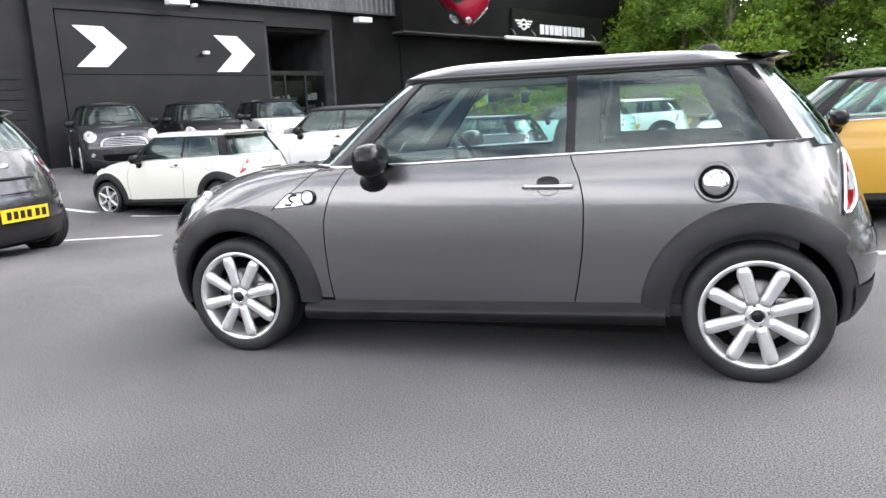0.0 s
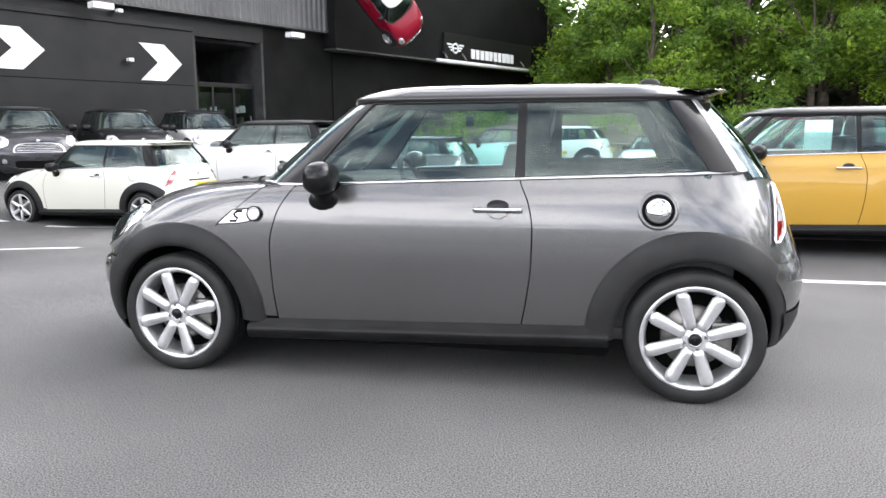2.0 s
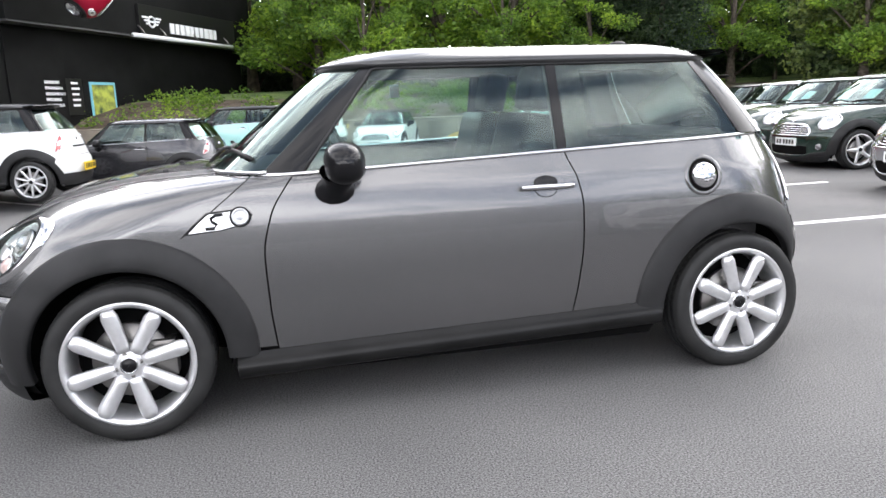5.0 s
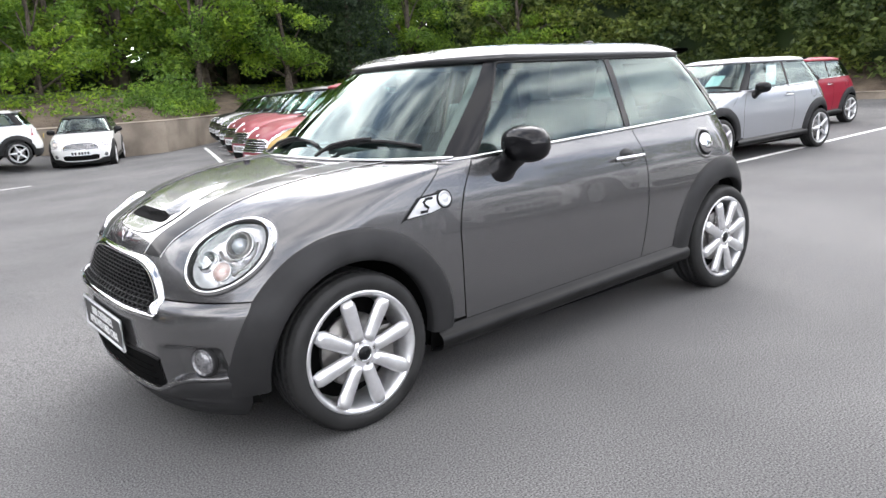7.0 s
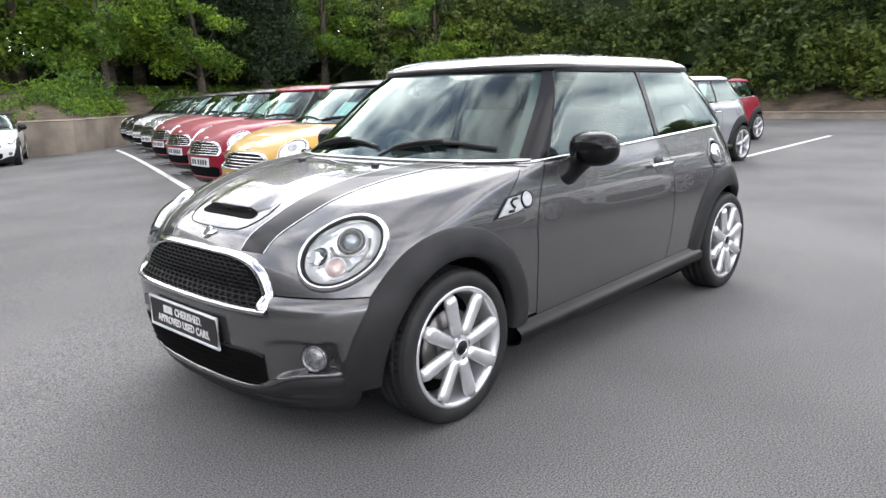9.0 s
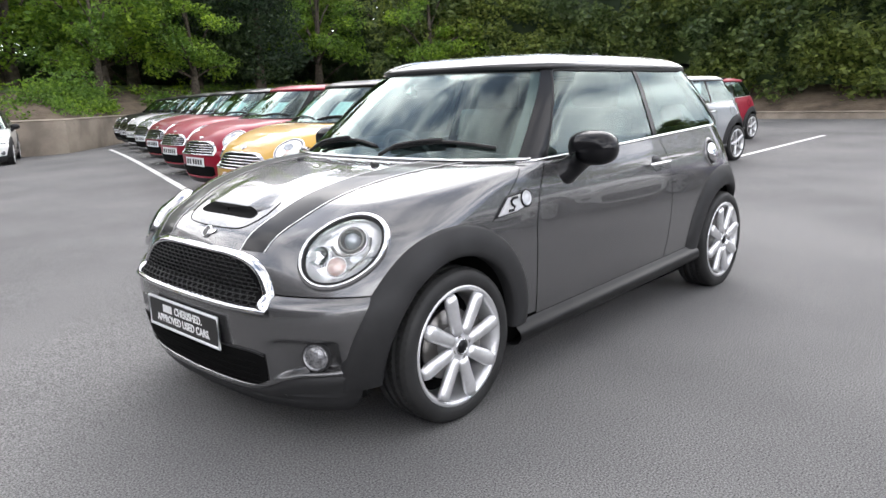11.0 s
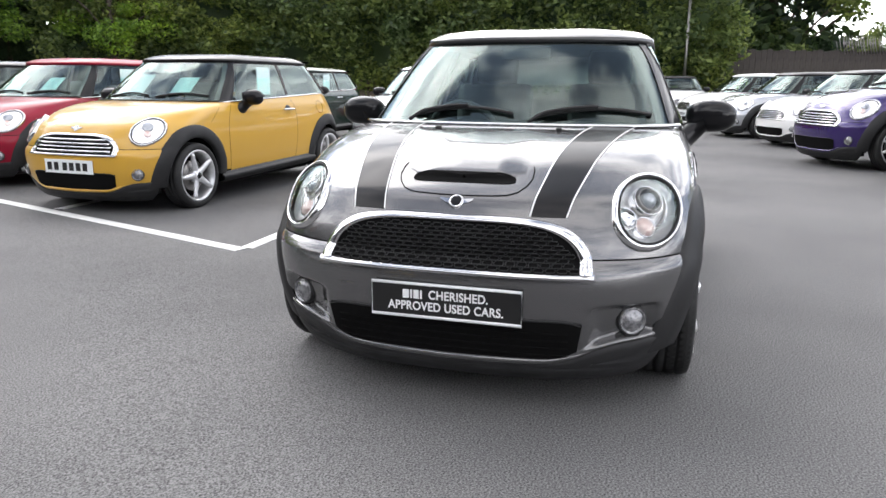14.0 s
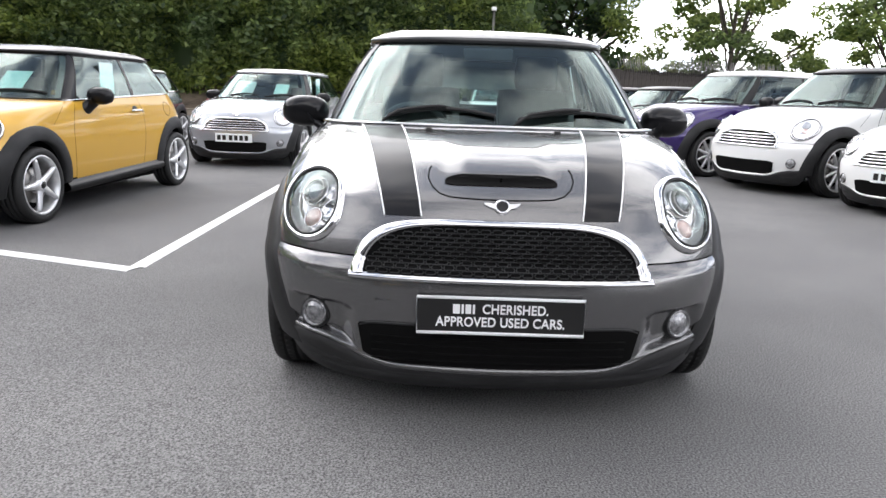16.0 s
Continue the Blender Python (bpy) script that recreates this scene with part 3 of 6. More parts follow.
def build_hatchback(car, res, paint, roof_paint, wheel_style="eight", sporty=True, spins=(0, 0, 0, 0), slats=True):
    """A three-door small hatchback. res: full detail."""
    k = 1.0 if res else 0.5
    N = lambda n: max(4, int(n * k))
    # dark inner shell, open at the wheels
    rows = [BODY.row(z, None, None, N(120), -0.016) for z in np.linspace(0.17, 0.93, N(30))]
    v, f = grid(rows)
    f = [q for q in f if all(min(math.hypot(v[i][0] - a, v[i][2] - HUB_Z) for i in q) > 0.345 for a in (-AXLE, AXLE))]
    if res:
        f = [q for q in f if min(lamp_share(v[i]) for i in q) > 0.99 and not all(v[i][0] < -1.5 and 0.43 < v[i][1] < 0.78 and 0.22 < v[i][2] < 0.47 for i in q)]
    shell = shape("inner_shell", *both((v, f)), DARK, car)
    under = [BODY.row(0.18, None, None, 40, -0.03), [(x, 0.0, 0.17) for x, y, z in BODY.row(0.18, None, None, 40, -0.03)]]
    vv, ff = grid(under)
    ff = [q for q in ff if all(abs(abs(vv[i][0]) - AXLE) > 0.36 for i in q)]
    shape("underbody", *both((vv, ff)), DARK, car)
    # bonnet with the upper nose
    rows = []
    for s in np.linspace(0, 1, 84 if res else 22):
        z = 0.5655 + (0.9495 - 0.5655) * (1 - (1 - s) ** 2.0)
        rows.append(BODY.row(z, None, bonnet_edge(z) - 0.003, 120 if res else 30))
    v, f = grid(rows)
    if res:
        f = [q for q in f if max(lamp_share(v[i]) for i in q) > 0.97]
    ob = weld(shape("bonnet", *both((v, f)), paint, car))
    # front bumper: painted above the chin line, with a pocket for each fog lamp
    n = 100 if res else 26
    skin = Sheet(BODY, 0.1, 0.5605, n, lambda z: None, lambda z: arch_edge(max(z, 0.2), -AXLE, -1, 0.42))
    rows = []
    for s in np.linspace(0, 1, 64 if res else 14):
        row = []
        for i in range(n):
            z = 0.4
            for _ in range(4):
                x, y = skin.at(i, z)
                z = chin(y) - 0.004 + s * (0.5605 - chin(y) + 0.004)
            x, y = skin.at(i, z)
            d, a = fog_pocket(y, z) if res else 0.0, 1.2 * (y / 0.8) ** 3
            row.append((x + d * math.cos(a), y - d * math.sin(a) if y > 0.01 else y, z))
        rows.append(row)
    bumper = weld(shape("front_bumper", *both(grid(rows)), paint, car))
    rows = []
    for s, o in ((0.0, -0.06), (0.03, -0.012), (0.12, 0.003), (0.4, 0.004), (0.8, 0.004), (0.97, 0.006), (1.0, -0.006)):
        row = []
        for i in range(n):
            z = 0.15
            for _ in range(4):
                x, y = skin.at(i, z)
                z = 0.1 + s * (chin(y) - 0.1)
            x, y = skin.at(i, z)
            a = 1.2 * (y / 0.8) ** 3
            row.append((x - o * math.cos(a), y + o * math.sin(a) if y > 0.01 else y, z))
        rows.append(row)
    weld(shape("lower_lip", *both(grid(rows)), PLASTIC, bumper, "black plastic lower valance"))
    for side in (-1, 1):
        rows = []
        for z in np.linspace(0.115, 0.415, N(16)):
            edge = arch_edge(max(z, 0.2), -AXLE, -1, 0.40)
            ahead = 0.04 + 0.02 * (0.415 - z) + 0.4 * (max(0.0, 0.27 - z) / 0.155) ** 1.6
            rows.append(BODY.row(z, edge - ahead, edge, N(14), 0.004))
        shape("bumper_corner", *mirrored(grid(rows), side), PLASTIC, bumper, "black plastic lower bumper corner")
        # front wing behind the arch
        rows = []
        for z in np.linspace(0.30, 0.938, N(30)):
            a = arch_edge(z, -AXLE, 1) if z < 0.69 else bonnet_edge(z) + 0.003
            if z < 0.725:
                a = max(a, arch_edge(z, -AXLE, 1) if z < 0.69 else -1.2)
            rows.append(BODY.row(z, max(a, -1.2), DOOR_F(z) - 0.003, N(16)))
        wing = shape("front_wing", *mirrored(grid(rows), side), paint, car)
        # door
        rows = []
        for s in np.linspace(0, 1, N(34)):
            row = []
            for p in range(N(36)):
                q = p / (N(36) - 1)
                z = 0.6
                for _ in range(3):
                    x = DOOR_F(z) + 0.003 + q * (DOOR_R(z) - DOOR_F(z) - 0.006)
                    z = sill_top(x) + s * (belt(x) - sill_top(x))
                row.append((x, BODY.y(x, z), z))
            rows.append(row)
        door = shape("door", *mirrored(grid(rows), side), paint, car)
        # rear quarter
        rows = [BODY.row(z, DOOR_R(z) + 0.003, arch_edge(z, AXLE, -1), N(16)) for z in np.linspace(0.318, 0.69, N(20))]
        low = grid(rows)
        tail_skin = Sheet(BODY, 0.68, 1.02, N(70), lambda z: DOOR_R(z) + 0.003, lambda z: None, 24)
        rows = []
        for s in np.linspace(0, 1, N(26)):
            row = []
            for i in range(N(70)):
                z = 0.85
                for _ in range(4):
                    x, y = tail_skin.at(i, z)
                    z = 0.69 + s * (belt(min(x, 1.45)) - 0.69)
                row.append((*tail_skin.at(i, z), z))
            rows.append(row)
        high = grid(rows)
        rows = [BODY.row(z, arch_edge(z, AXLE, 1), None, N(24)) for z in np.linspace(0.612, 0.69, N(8))]
        back = grid(rows)
        quarter = shape("rear_quarter", *mirrored(joined(low, high, back), side), paint, car)
        # sill
        xs = np.linspace(-0.86, 0.87, N(24))
        rows = []
        for dz, o in ((0.0, 0.002), (-0.006, 0.006), (-0.014, 0.012), (-0.022, 0.016), (-0.028, 0.026), (-0.036, 0.034), (-0.052, 0.038), (-0.07, 0.036), (-0.088, 0.024), (-0.1, 0.0), (-0.104, -0.06)):
            rows.append([(x, BODY.y(x, sill_top(x)) + o, sill_top(x) + dz) for x in xs])
        shape("sill", *mirrored(grid(rows, True), side), SILL, car)
        # arch claddings
        for axle, r1, lo, hi in ((-AXLE, 0.458, -3, 190), (AXLE, 0.468, -12, 184)):
            rows = []
            for r, o in ((0.345, -0.03), (0.343, 0.012), (0.348, 0.02), (0.365, 0.026), (0.41, 0.022), (r1 - 0.012, 0.013), (r1, 0.004), (r1 + 0.001, -0.012)):
                row = []
                for a in np.radians(np.linspace(lo, hi, N(60))):
                    x, z = axle - r * math.cos(a) * (1 if axle < 0 else 1) * (-1), HUB_Z + r * math.sin(a)
                    z = max(z, 0.19)
                    y = BODY.y(x, z)
                    row.append((x, y + o, z))
                rows.append(row)
            shape("arch_trim", *mirrored(grid(rows), side), PLASTIC, car, "black plastic wheel arch moulding")
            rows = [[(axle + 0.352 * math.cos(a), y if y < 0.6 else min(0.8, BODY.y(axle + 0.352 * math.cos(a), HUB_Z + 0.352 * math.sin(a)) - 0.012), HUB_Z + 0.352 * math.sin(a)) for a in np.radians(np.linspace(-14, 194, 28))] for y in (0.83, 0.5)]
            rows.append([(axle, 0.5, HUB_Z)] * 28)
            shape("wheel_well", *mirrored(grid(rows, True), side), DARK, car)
        # chrome waist strip
        pts = [on_body(x, belt(x) - 0.004, 0.002, side) for x in np.linspace(-0.745, 1.44, N(50))]
        shape("waist_strip", *tube(pts, 0.0085, 6), CHROME, car, "thin chrome waist strip")
        # door handle
        hx = [(x, side * (BODY.y(x, 0.842) + 0.026 - 0.3 * abs(x - 0.37) ** 2), 0.842) for x in np.linspace(0.262, 0.478, 9)]
        handle = shape("door_handle", *tube(hx, 0.0105, 8), CHROME, door, "chrome bar handle")
        n = Vector((0, side, 0.12)).normalized()
        # a flat black patch on the door skin, over the upper half of the handle's bowl
        shape("handle_recess", *ellipse_on(on_body(0.37, 0.858, 0, side), n, 0.05, 0.027, 0, onto_body, [(1.0, 0.002), (0.9, 0.004), (0.02, 0.004)], 24), BLACK_PAINT if res else PLASTIC, door)
        if res:
            shape("handle_bowl", *tube([on_body(0.37 + 0.05 * math.cos(a), 0.842 - 0.042 * math.sin(a), 0.001, side) for a in np.linspace(0, math.pi, 14)], 0.0016, 4), DARK, door)
        if side < 0 or not res:
            if sporty:
                c = on_body(1.062, 0.848, 0, side)
                cap = shape("fuel_cap", *ellipse_on(c, n, 0.056, 0.056, 0, onto_body, [(1.0, 0.004), (0.98, 0.014), (0.85, 0.022), (0.55, 0.028), (0.3, 0.03), (0.02, 0.031)], 32), CHROME, car, "round chrome fuel filler cap")
                shape("cap_well", *ellipse_on(c, n, 0.068, 0.068, 0, onto_body, [(1.0, 0.004), (0.9, 0.0035), (0.02, 0.003)], 32), DARK, cap)
                shape("cap_ring", *ellipse_on(c, n, 0.086, 0.086, 0, onto_body, [(1.0, 0.0012), (0.95, 0.006), (0.83, 0.007), (0.78, 0.002)], 32), paint, cap)
            elif side < 0:
                c = on_body(1.062, 0.848, 0, side)
                shape("fuel_flap", *ellipse_on(c, n, 0.075, 0.075, 0, onto_body, [(1.0, 0.001), (0.985, 0.0025), (0.95, 0.0025), (0.93, 0.001)], 28), DARK, car)
        # side scuttle badge with the round repeater
        if res:
            outline = [(-1.005, 0.748), (-0.965, 0.785), (-0.92, 0.822), (-0.785, 0.832), (-0.762, 0.806), (-0.785, 0.776), (-0.87, 0.757)]
            for name, mat, sc, lift in (("scuttle_surround", BLACK_PAINT, 1.0, 0.006), ("side_scuttle", ALLOY, 0.86, 0.011)):
                cx = sum(p[0] for p in outline) / 7
                cz = sum(p[1] for p in outline) / 7
                ring = [on_body(cx + (x - cx) * sc, cz + (z - cz) * sc, lift, side) for x, z in outline]
                base = [on_body(cx + (x - cx) * sc * 1.03, cz + (z - cz) * sc * 1.05, 0.0, side) for x, z in outline]
                v = base + ring + [on_body(cx, cz, lift, side)]
                f = [(i, (i + 1) % 7, 7 + (i + 1) % 7, 7 + i) for i in range(7)] + [(7 + i, 7 + (i + 1) % 7, 14) for i in range(7)]
                shape(name, v, f, mat, wing, "", False)
            shape("side_repeater", *ellipse_on(on_body(-0.803, 0.804, 0, side), n, 0.03, 0.03, 0, onto_body, [(1.05, 0.006), (1.0, 0.016), (0.85, 0.018), (0.8, 0.014), (0.4, 0.02), (0.02, 0.021)], 24), CLEAR_LENS, wing)
            bend = [(-0.925, 0.768), (-0.895, 0.768), (-0.885, 0.781), (-0.9, 0.791), (-0.905, 0.803), (-0.89, 0.814), (-0.862, 0.815)]
            shape("scuttle_slot", *tube([on_body(x, z, 0.0125, side) for x, z in bend], 0.006, 6), BLACK_PAINT, wing)
            ring = [on_body(-0.803 + 0.034 * math.cos(a), 0.804 + 0.034 * math.sin(a), 0.013, side) for a in np.linspace(0, math.tau, 24, endpoint=False)]
            shape("repeater_ring", *tube(ring, 0.004, 5, True), BLACK_PAINT, wing)
        build_headlight(car, side, res)
        # fog lamp in its pocket
        c = Vector(on_nose(side * 0.622, 0.352))
        n = Vector((-0.9, side * 0.42, 0.05)).normalized()
        c -= n * (0.031 if res else 0.004)
        fog = shape("fog_lamp", *ellipse_on(c, n, 0.041, 0.041, 0, flat_at, [(1.16, -0.012), (1.16, 0.012), (1.08, 0.017), (1.0, 0.015), (0.97, 0.009), (0.85, 0.015), (0.5, 0.021), (0.02, 0.023)], 28), FOG_GLASS, bumper, "round clear fog lamp")
        shape("fog_ring", *ellipse_on(c, n, 0.041, 0.041, 0, flat_at, [(1.3, -0.006), (1.3, 0.006), (1.24, 0.012), (1.17, 0.011), (1.16, -0.004)], 28), PLASTIC, fog)
        # tail lamp: a chrome-rimmed upright oval with red and clear fields
        tl = []
        for t in np.linspace(0, 1, 15):
            z = 0.70 + t * 0.245
            row = BODY.row(z, 1.565 + 0.02 * t, None, 60, 0.006)
            row = row[: int(4 + 8 * (1 - abs(2 * t - 1) ** 3))]
            tl.append([row[int(i)] for i in np.linspace(0, len(row) - 1, 8)])
        lamp = shape("tail_lamp", *mirrored(grid(tl), side), RED_LENS, car, "upright red tail lamp in a chrome rim")
        pts = [r[0] for r in tl] + [r[-1] for r in tl[::-1]]
        shape("tail_lamp_ring", *tube([(x, side * (y + 0.002), z) for x, y, z in pts], 0.008, 6, True), CHROME, lamp)
        clear = [[(x + 0.003, y + 0.003, z) for x, y, z in r[2:7]] for r in tl[5:10]]
        shape("clear_field", *mirrored(grid(clear), side), CLEAR_LENS, lamp)
        # door mirror
        mx, my, mz = -0.425, side * 0.893, 0.982
        rows = []
        for a in np.linspace(0, math.pi, 14):
            rows.append([(mx + 0.072 * -math.cos(a), my + 0.116 * math.sin(a) ** 0.65 * squared(math.cos(b)), mz + 0.076 * math.sin(a) ** 0.65 * squared(math.sin(b))) for b in np.linspace(0, math.tau, 24, endpoint=False)])
        mirror = shape("door_mirror", *grid(rows, closed=True), MIRROR_BLACK if res else BLACK_PAINT, car, "gloss black door mirror")
        rows = []
        for s in np.linspace(0, 1, 8):
            c = Vector((-0.46, side * 0.778, 0.872)).lerp(Vector((-0.43, side * 0.862, 0.952)), s)
            w, d = 0.085 - 0.035 * math.sin(s * math.pi), 0.05 - 0.008 * s
            rows.append([(c.x + w * math.cos(b), c.y + 0.4 * d * math.sin(b), c.z + d * math.sin(b)) for b in np.linspace(0, math.tau, 14, endpoint=False)])
        shape("mirror_foot", *grid(rows, closed=True), BLACK_PAINT, mirror)
        shape("mirror_glass", *mirrored(([(mx + 0.058, 0.885 + 0.078 * math.cos(b), mz + 0.056 * math.sin(b)) for b in np.linspace(0, math.tau, 20, endpoint=False)], [tuple(range(20))]), side), CHROME, mirror)
        # wheels
    i = 0
    for axle in (-AXLE, AXLE):
        for side in (-1, 1):
            build_wheel(car, axle, side, wheel_style, res, spins[i])
            i += 1
    # rear bumper
    rows = [BODY.row(z, arch_edge(z, AXLE, 1, 0.42), None, N(30), 0.002 + 0.012 * math.sin(math.pi * min(1.0, (z - 0.33) / 0.285)) ** 0.7) for z in np.linspace(0.38, 0.612, 12)]
    rear = weld(shape("rear_bumper", *both(grid(rows)), paint, car))
    rows = [BODY.row(z, arch_edge(max(z, 0.2), AXLE, 1, 0.40), None, N(30), o) for z, o in ((0.2, -0.01), (0.22, 0.008), (0.27, 0.014), (0.33, 0.02), (0.383, 0.016))]
    weld(shape("rear_valance", *both(grid(rows)), PLASTIC, rear))
    if not res:
        bar = [(BODY.tail(0.77) - 0.35 * y * y + 0.012, y, 0.77) for y in np.linspace(-0.27, 0.27, 9)]
        shape("tailgate_handle", *tube(bar, 0.013, 6), PLASTIC, car)
        shape("tailgate_seam", *tube([(BODY.tail(0.64) - 0.35 * y * y + 0.006, y, 0.64) for y in np.linspace(-0.5, 0.5, 11)], 0.004, 5), DARK, car)
        shape("tail_badge", *ellipse_on((BODY.tail(0.88), 0, 0.88), (1, 0, 0.25), 0.045, 0.028, 0, onto_body, [(1.0, 0.001), (0.9, 0.006), (0.02, 0.007)], 16), CHROME, car)
    # glasshouse
    def rows_glass(xa, xb, z0, z1, n, m, out=0.0):
        rows = []
        for s in np.linspace(0, 1, m):
            z_mid = z0 + s * (z1 - z0)
            a = None if xa is None else xa(z_mid)
            b = None if xb is None else xb(z_mid)
            rows.append(CABIN.row(z_mid, a, b, n, out))
        return grid(rows)
    screen_edge = lambda z: float(np.interp(z, (0.93, 1.34), (-0.735, -0.292)))
    door_glass = lambda z: float(np.interp(z, (0.95, 1.315), (-0.565, -0.272)))
    quarter_end = lambda z: float(np.interp(z, (0.95, 1.315), (1.305, 1.10)))
    rear_edge = lambda z: float(np.interp(z, (0.95, 1.34), (1.428, 1.199)))
    gate_edge = lambda z: float(np.interp(z, (0.95, 1.34), (1.488, 1.228)))
    top = 1.345
    weld(shape("windscreen", *both(rows_glass(None, lambda z: screen_edge(z) + 0.01, 0.925, top, N(24), N(14))), GLASS, car, "raked windscreen reflecting clouds"))
    weld(shape("rear_window", *both(rows_glass(lambda z: gate_edge(z), None, 0.98, top, N(20), N(10))), GLASS, car))
    for side in (-1, 1):
        shape("door_window", *mirrored(rows_glass(lambda z: door_glass(z) - 0.015, lambda z: 0.445, 0.935, 1.33, N(20), N(12)), side), GLASS, car, "green tinted side window")
        shape("quarter_window", *mirrored(rows_glass(lambda z: 0.475, quarter_end, 0.984, 1.33, N(20), N(12), 0.001), side), GLASS, car, "green tinted rear side window")
        for nm, xa, xb in (("windscreen_pillar", screen_edge, door_glass), ("door_pillar", lambda z: 0.44, lambda z: 0.482), ("rear_pillar", quarter_end, rear_edge)):
            z_low = 1.011 if nm == "rear_pillar" else 0.93
            outer = rows_glass(xa, xb, z_low, top, 8, N(14), 0.004)
            inner = rows_glass(xa, xb, z_low, top, 8, N(14), -0.03)
            shape(nm, *mirrored(outer, side), BLACK_PAINT, car)
            shape("pillar_trim", *mirrored((inner[0], [q[::-1] for q in inner[1]]), side), PALE, car)
        # dark band printed round the rear side glass
        lo, hi, inner = 1.018, 1.29, lambda z: quarter_end(z) - 0.09
        strips = [rows_glass(lambda z: 0.482, lambda z: 0.585, 0.985, 1.328, 4, N(10), -0.004), rows_glass(inner, quarter_end, 0.985, 1.328, 4, N(10), -0.004), rows_glass(lambda z: 0.585, inner, 0.985, lo, N(12), 3, -0.004), rows_glass(lambda z: 0.585, inner, hi, 1.328, N(12), 3, -0.004)]
        shape("glass_band", *mirrored(joined(*strips), side), DARK, car, "black printed border of the rear side glass")
        # the full-detail car's silver here stands for bright sky mirrored in the edge
        rows = []
        for zz in np.linspace(1.011, 1.335, 12):
            xa, xb = rear_edge(zz) + 0.002, gate_edge(zz)
            rows.append([(x, CABIN.y(x, zz) + o, zz) for x, o in ((xa, 0.0), (xa + 0.004, 0.009), (0.65 * xa + 0.35 * xb, 0.013), (0.3 * xa + 0.7 * xb, 0.012), (xb - 0.003, 0.006), (xb + 0.002, -0.006))])
        shape("tailgate_edge", *mirrored(grid(rows), side), ALLOY if res else BLACK_PAINT, car, "bright edge of the tailgate" if res else "")
        pts = [(x, side * (CABIN.y(x, z) + 0.004), z) for x, z in [(door_glass(0.955 + s * 0.36) , 0.955 + s * 0.36) for s in np.linspace(0, 1, 10)] + [(x, 1.322) for x in np.linspace(-0.25, 1.09, 14)]]
        shape("window_seal", *tube(pts, 0.006, 5), PLASTIC, car)
    # roof
    rim = CABIN.row(1.335, None, None, N(90), 0.016)
    rows = [[(x, y - 0.02 if y > 0.03 else y, 1.322) for x, y, z in CABIN.row(1.335, None, None, N(90), 0.004)], [(x, y, 1.326) for x, y, z in rim], [(x, y, 1.34) for x, y, z in rim]]
    cx = 0.45
    for s in (1.0, 0.99, 0.975, 0.955, 0.93, 0.9, 0.86, 0.78, 0.66, 0.5, 0.3, 0.12, 0.0):
        rows.append([(cx + (x - cx) * (s if s > 0.0 else 0.0), y * s, 1.35 + 0.064 * (1 - s ** 8.0) - 0.02 * max(0.0, (cx + (x - cx) * s - 0.6)) ** 2) for x, y, z in rim])
    roof = weld(shape("roof", *both(grid(rows)), roof_paint, car, "gloss black roof panel" if res else ""))
    rows = []
    for x, z, hw in ((1.18, 1.372, 0.52), (1.28, 1.388, 0.535), (1.40, 1.388, 0.53), (1.425, 1.378, 0.52), (1.40, 1.366, 0.52), (1.27, 1.345, 0.53), (1.2, 1.335, 0.52)):
        rows.append([(x - 0.10 * (abs(y) / hw) ** 3, y, z - 0.018 * (abs(y) / hw) ** 2) for y in np.linspace(-hw, hw, 17)])
    shape("roof_spoiler", *grid(rows), roof_paint, car)
    # scuttle and wipers
    rows = [[(x - 0.02, y, 0.945) for x, y, z in CABIN.row(0.945, None, -0.72, 20, 0.015)], [(x + 0.06, y, 0.952) for x, y, z in CABIN.row(0.945, None, -0.72, 20, -0.02)]]
    weld(shape("scuttle_panel", *both(grid(rows)), PLASTIC, car))
    pts = [(x, y, 0.951) for x, y, z in CABIN.row(0.948, None, -0.70, 26, 0.035)]
    shape("cowl_strip", *tube([(x, -y, z) for x, y, z in pts[::-1]] + pts[1:], 0.007, 6), CHROME if res else PLASTIC, car)
    for y0, y1 in ((-0.12, -0.62), (0.45, -0.02)):
        blade = []
        for s in np.linspace(0, 1, 12):
            y = y0 + (y1 - y0) * s
            z = 0.985 + 0.035 * math.sin(s * math.pi * 0.9)
            blade.append((CABIN.x_front(y, z) - 0.016, y, z))
        wiper = shape("wiper", *tube(blade, 0.009, 6), PLASTIC, car)
        if res:
            arm = [(CABIN.x_front(y0 + 0.02, 0.955) - 0.03, y0 + 0.02, 0.962)] + [(p[0] - 0.014, p[1], p[2] + 0.012) for p in blade[1:7]]
            shape("wiper_arm", *tube(arm, 0.008, 6), PLASTIC, wiper)
    # grille: the dark sheet behind the mesh stands for the shaded opening
    def lip(y, s):
        """Height of the grille's outline: s 0 below, 1 above."""
        q = min(1.0, abs(y) / 0.44)
        return 0.524 + s * 0.147 * (1 - q ** 4.7) ** 0.5
    ys = 0.44 * np.sin(np.linspace(-1.5708, 1.5708, 41))
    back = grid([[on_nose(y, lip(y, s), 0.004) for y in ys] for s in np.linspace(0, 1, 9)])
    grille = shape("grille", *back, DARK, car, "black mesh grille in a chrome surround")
    rows = []
    for a in np.linspace(0.0, math.pi, 73 if res else 37):
        ca, sa = math.cos(a), math.sin(a)
        y, z = 0.44 * math.copysign(abs(ca) ** (2 / 4.7), ca), 0.523 + 0.148 * sa
        g = Vector((0, math.copysign(4.7 * abs(y / 0.44) ** 3.7 / 0.44, y), 2 * sa / 0.148)).normalized()
        wide = 0.019 + 0.022 * abs(ca) ** 1.5
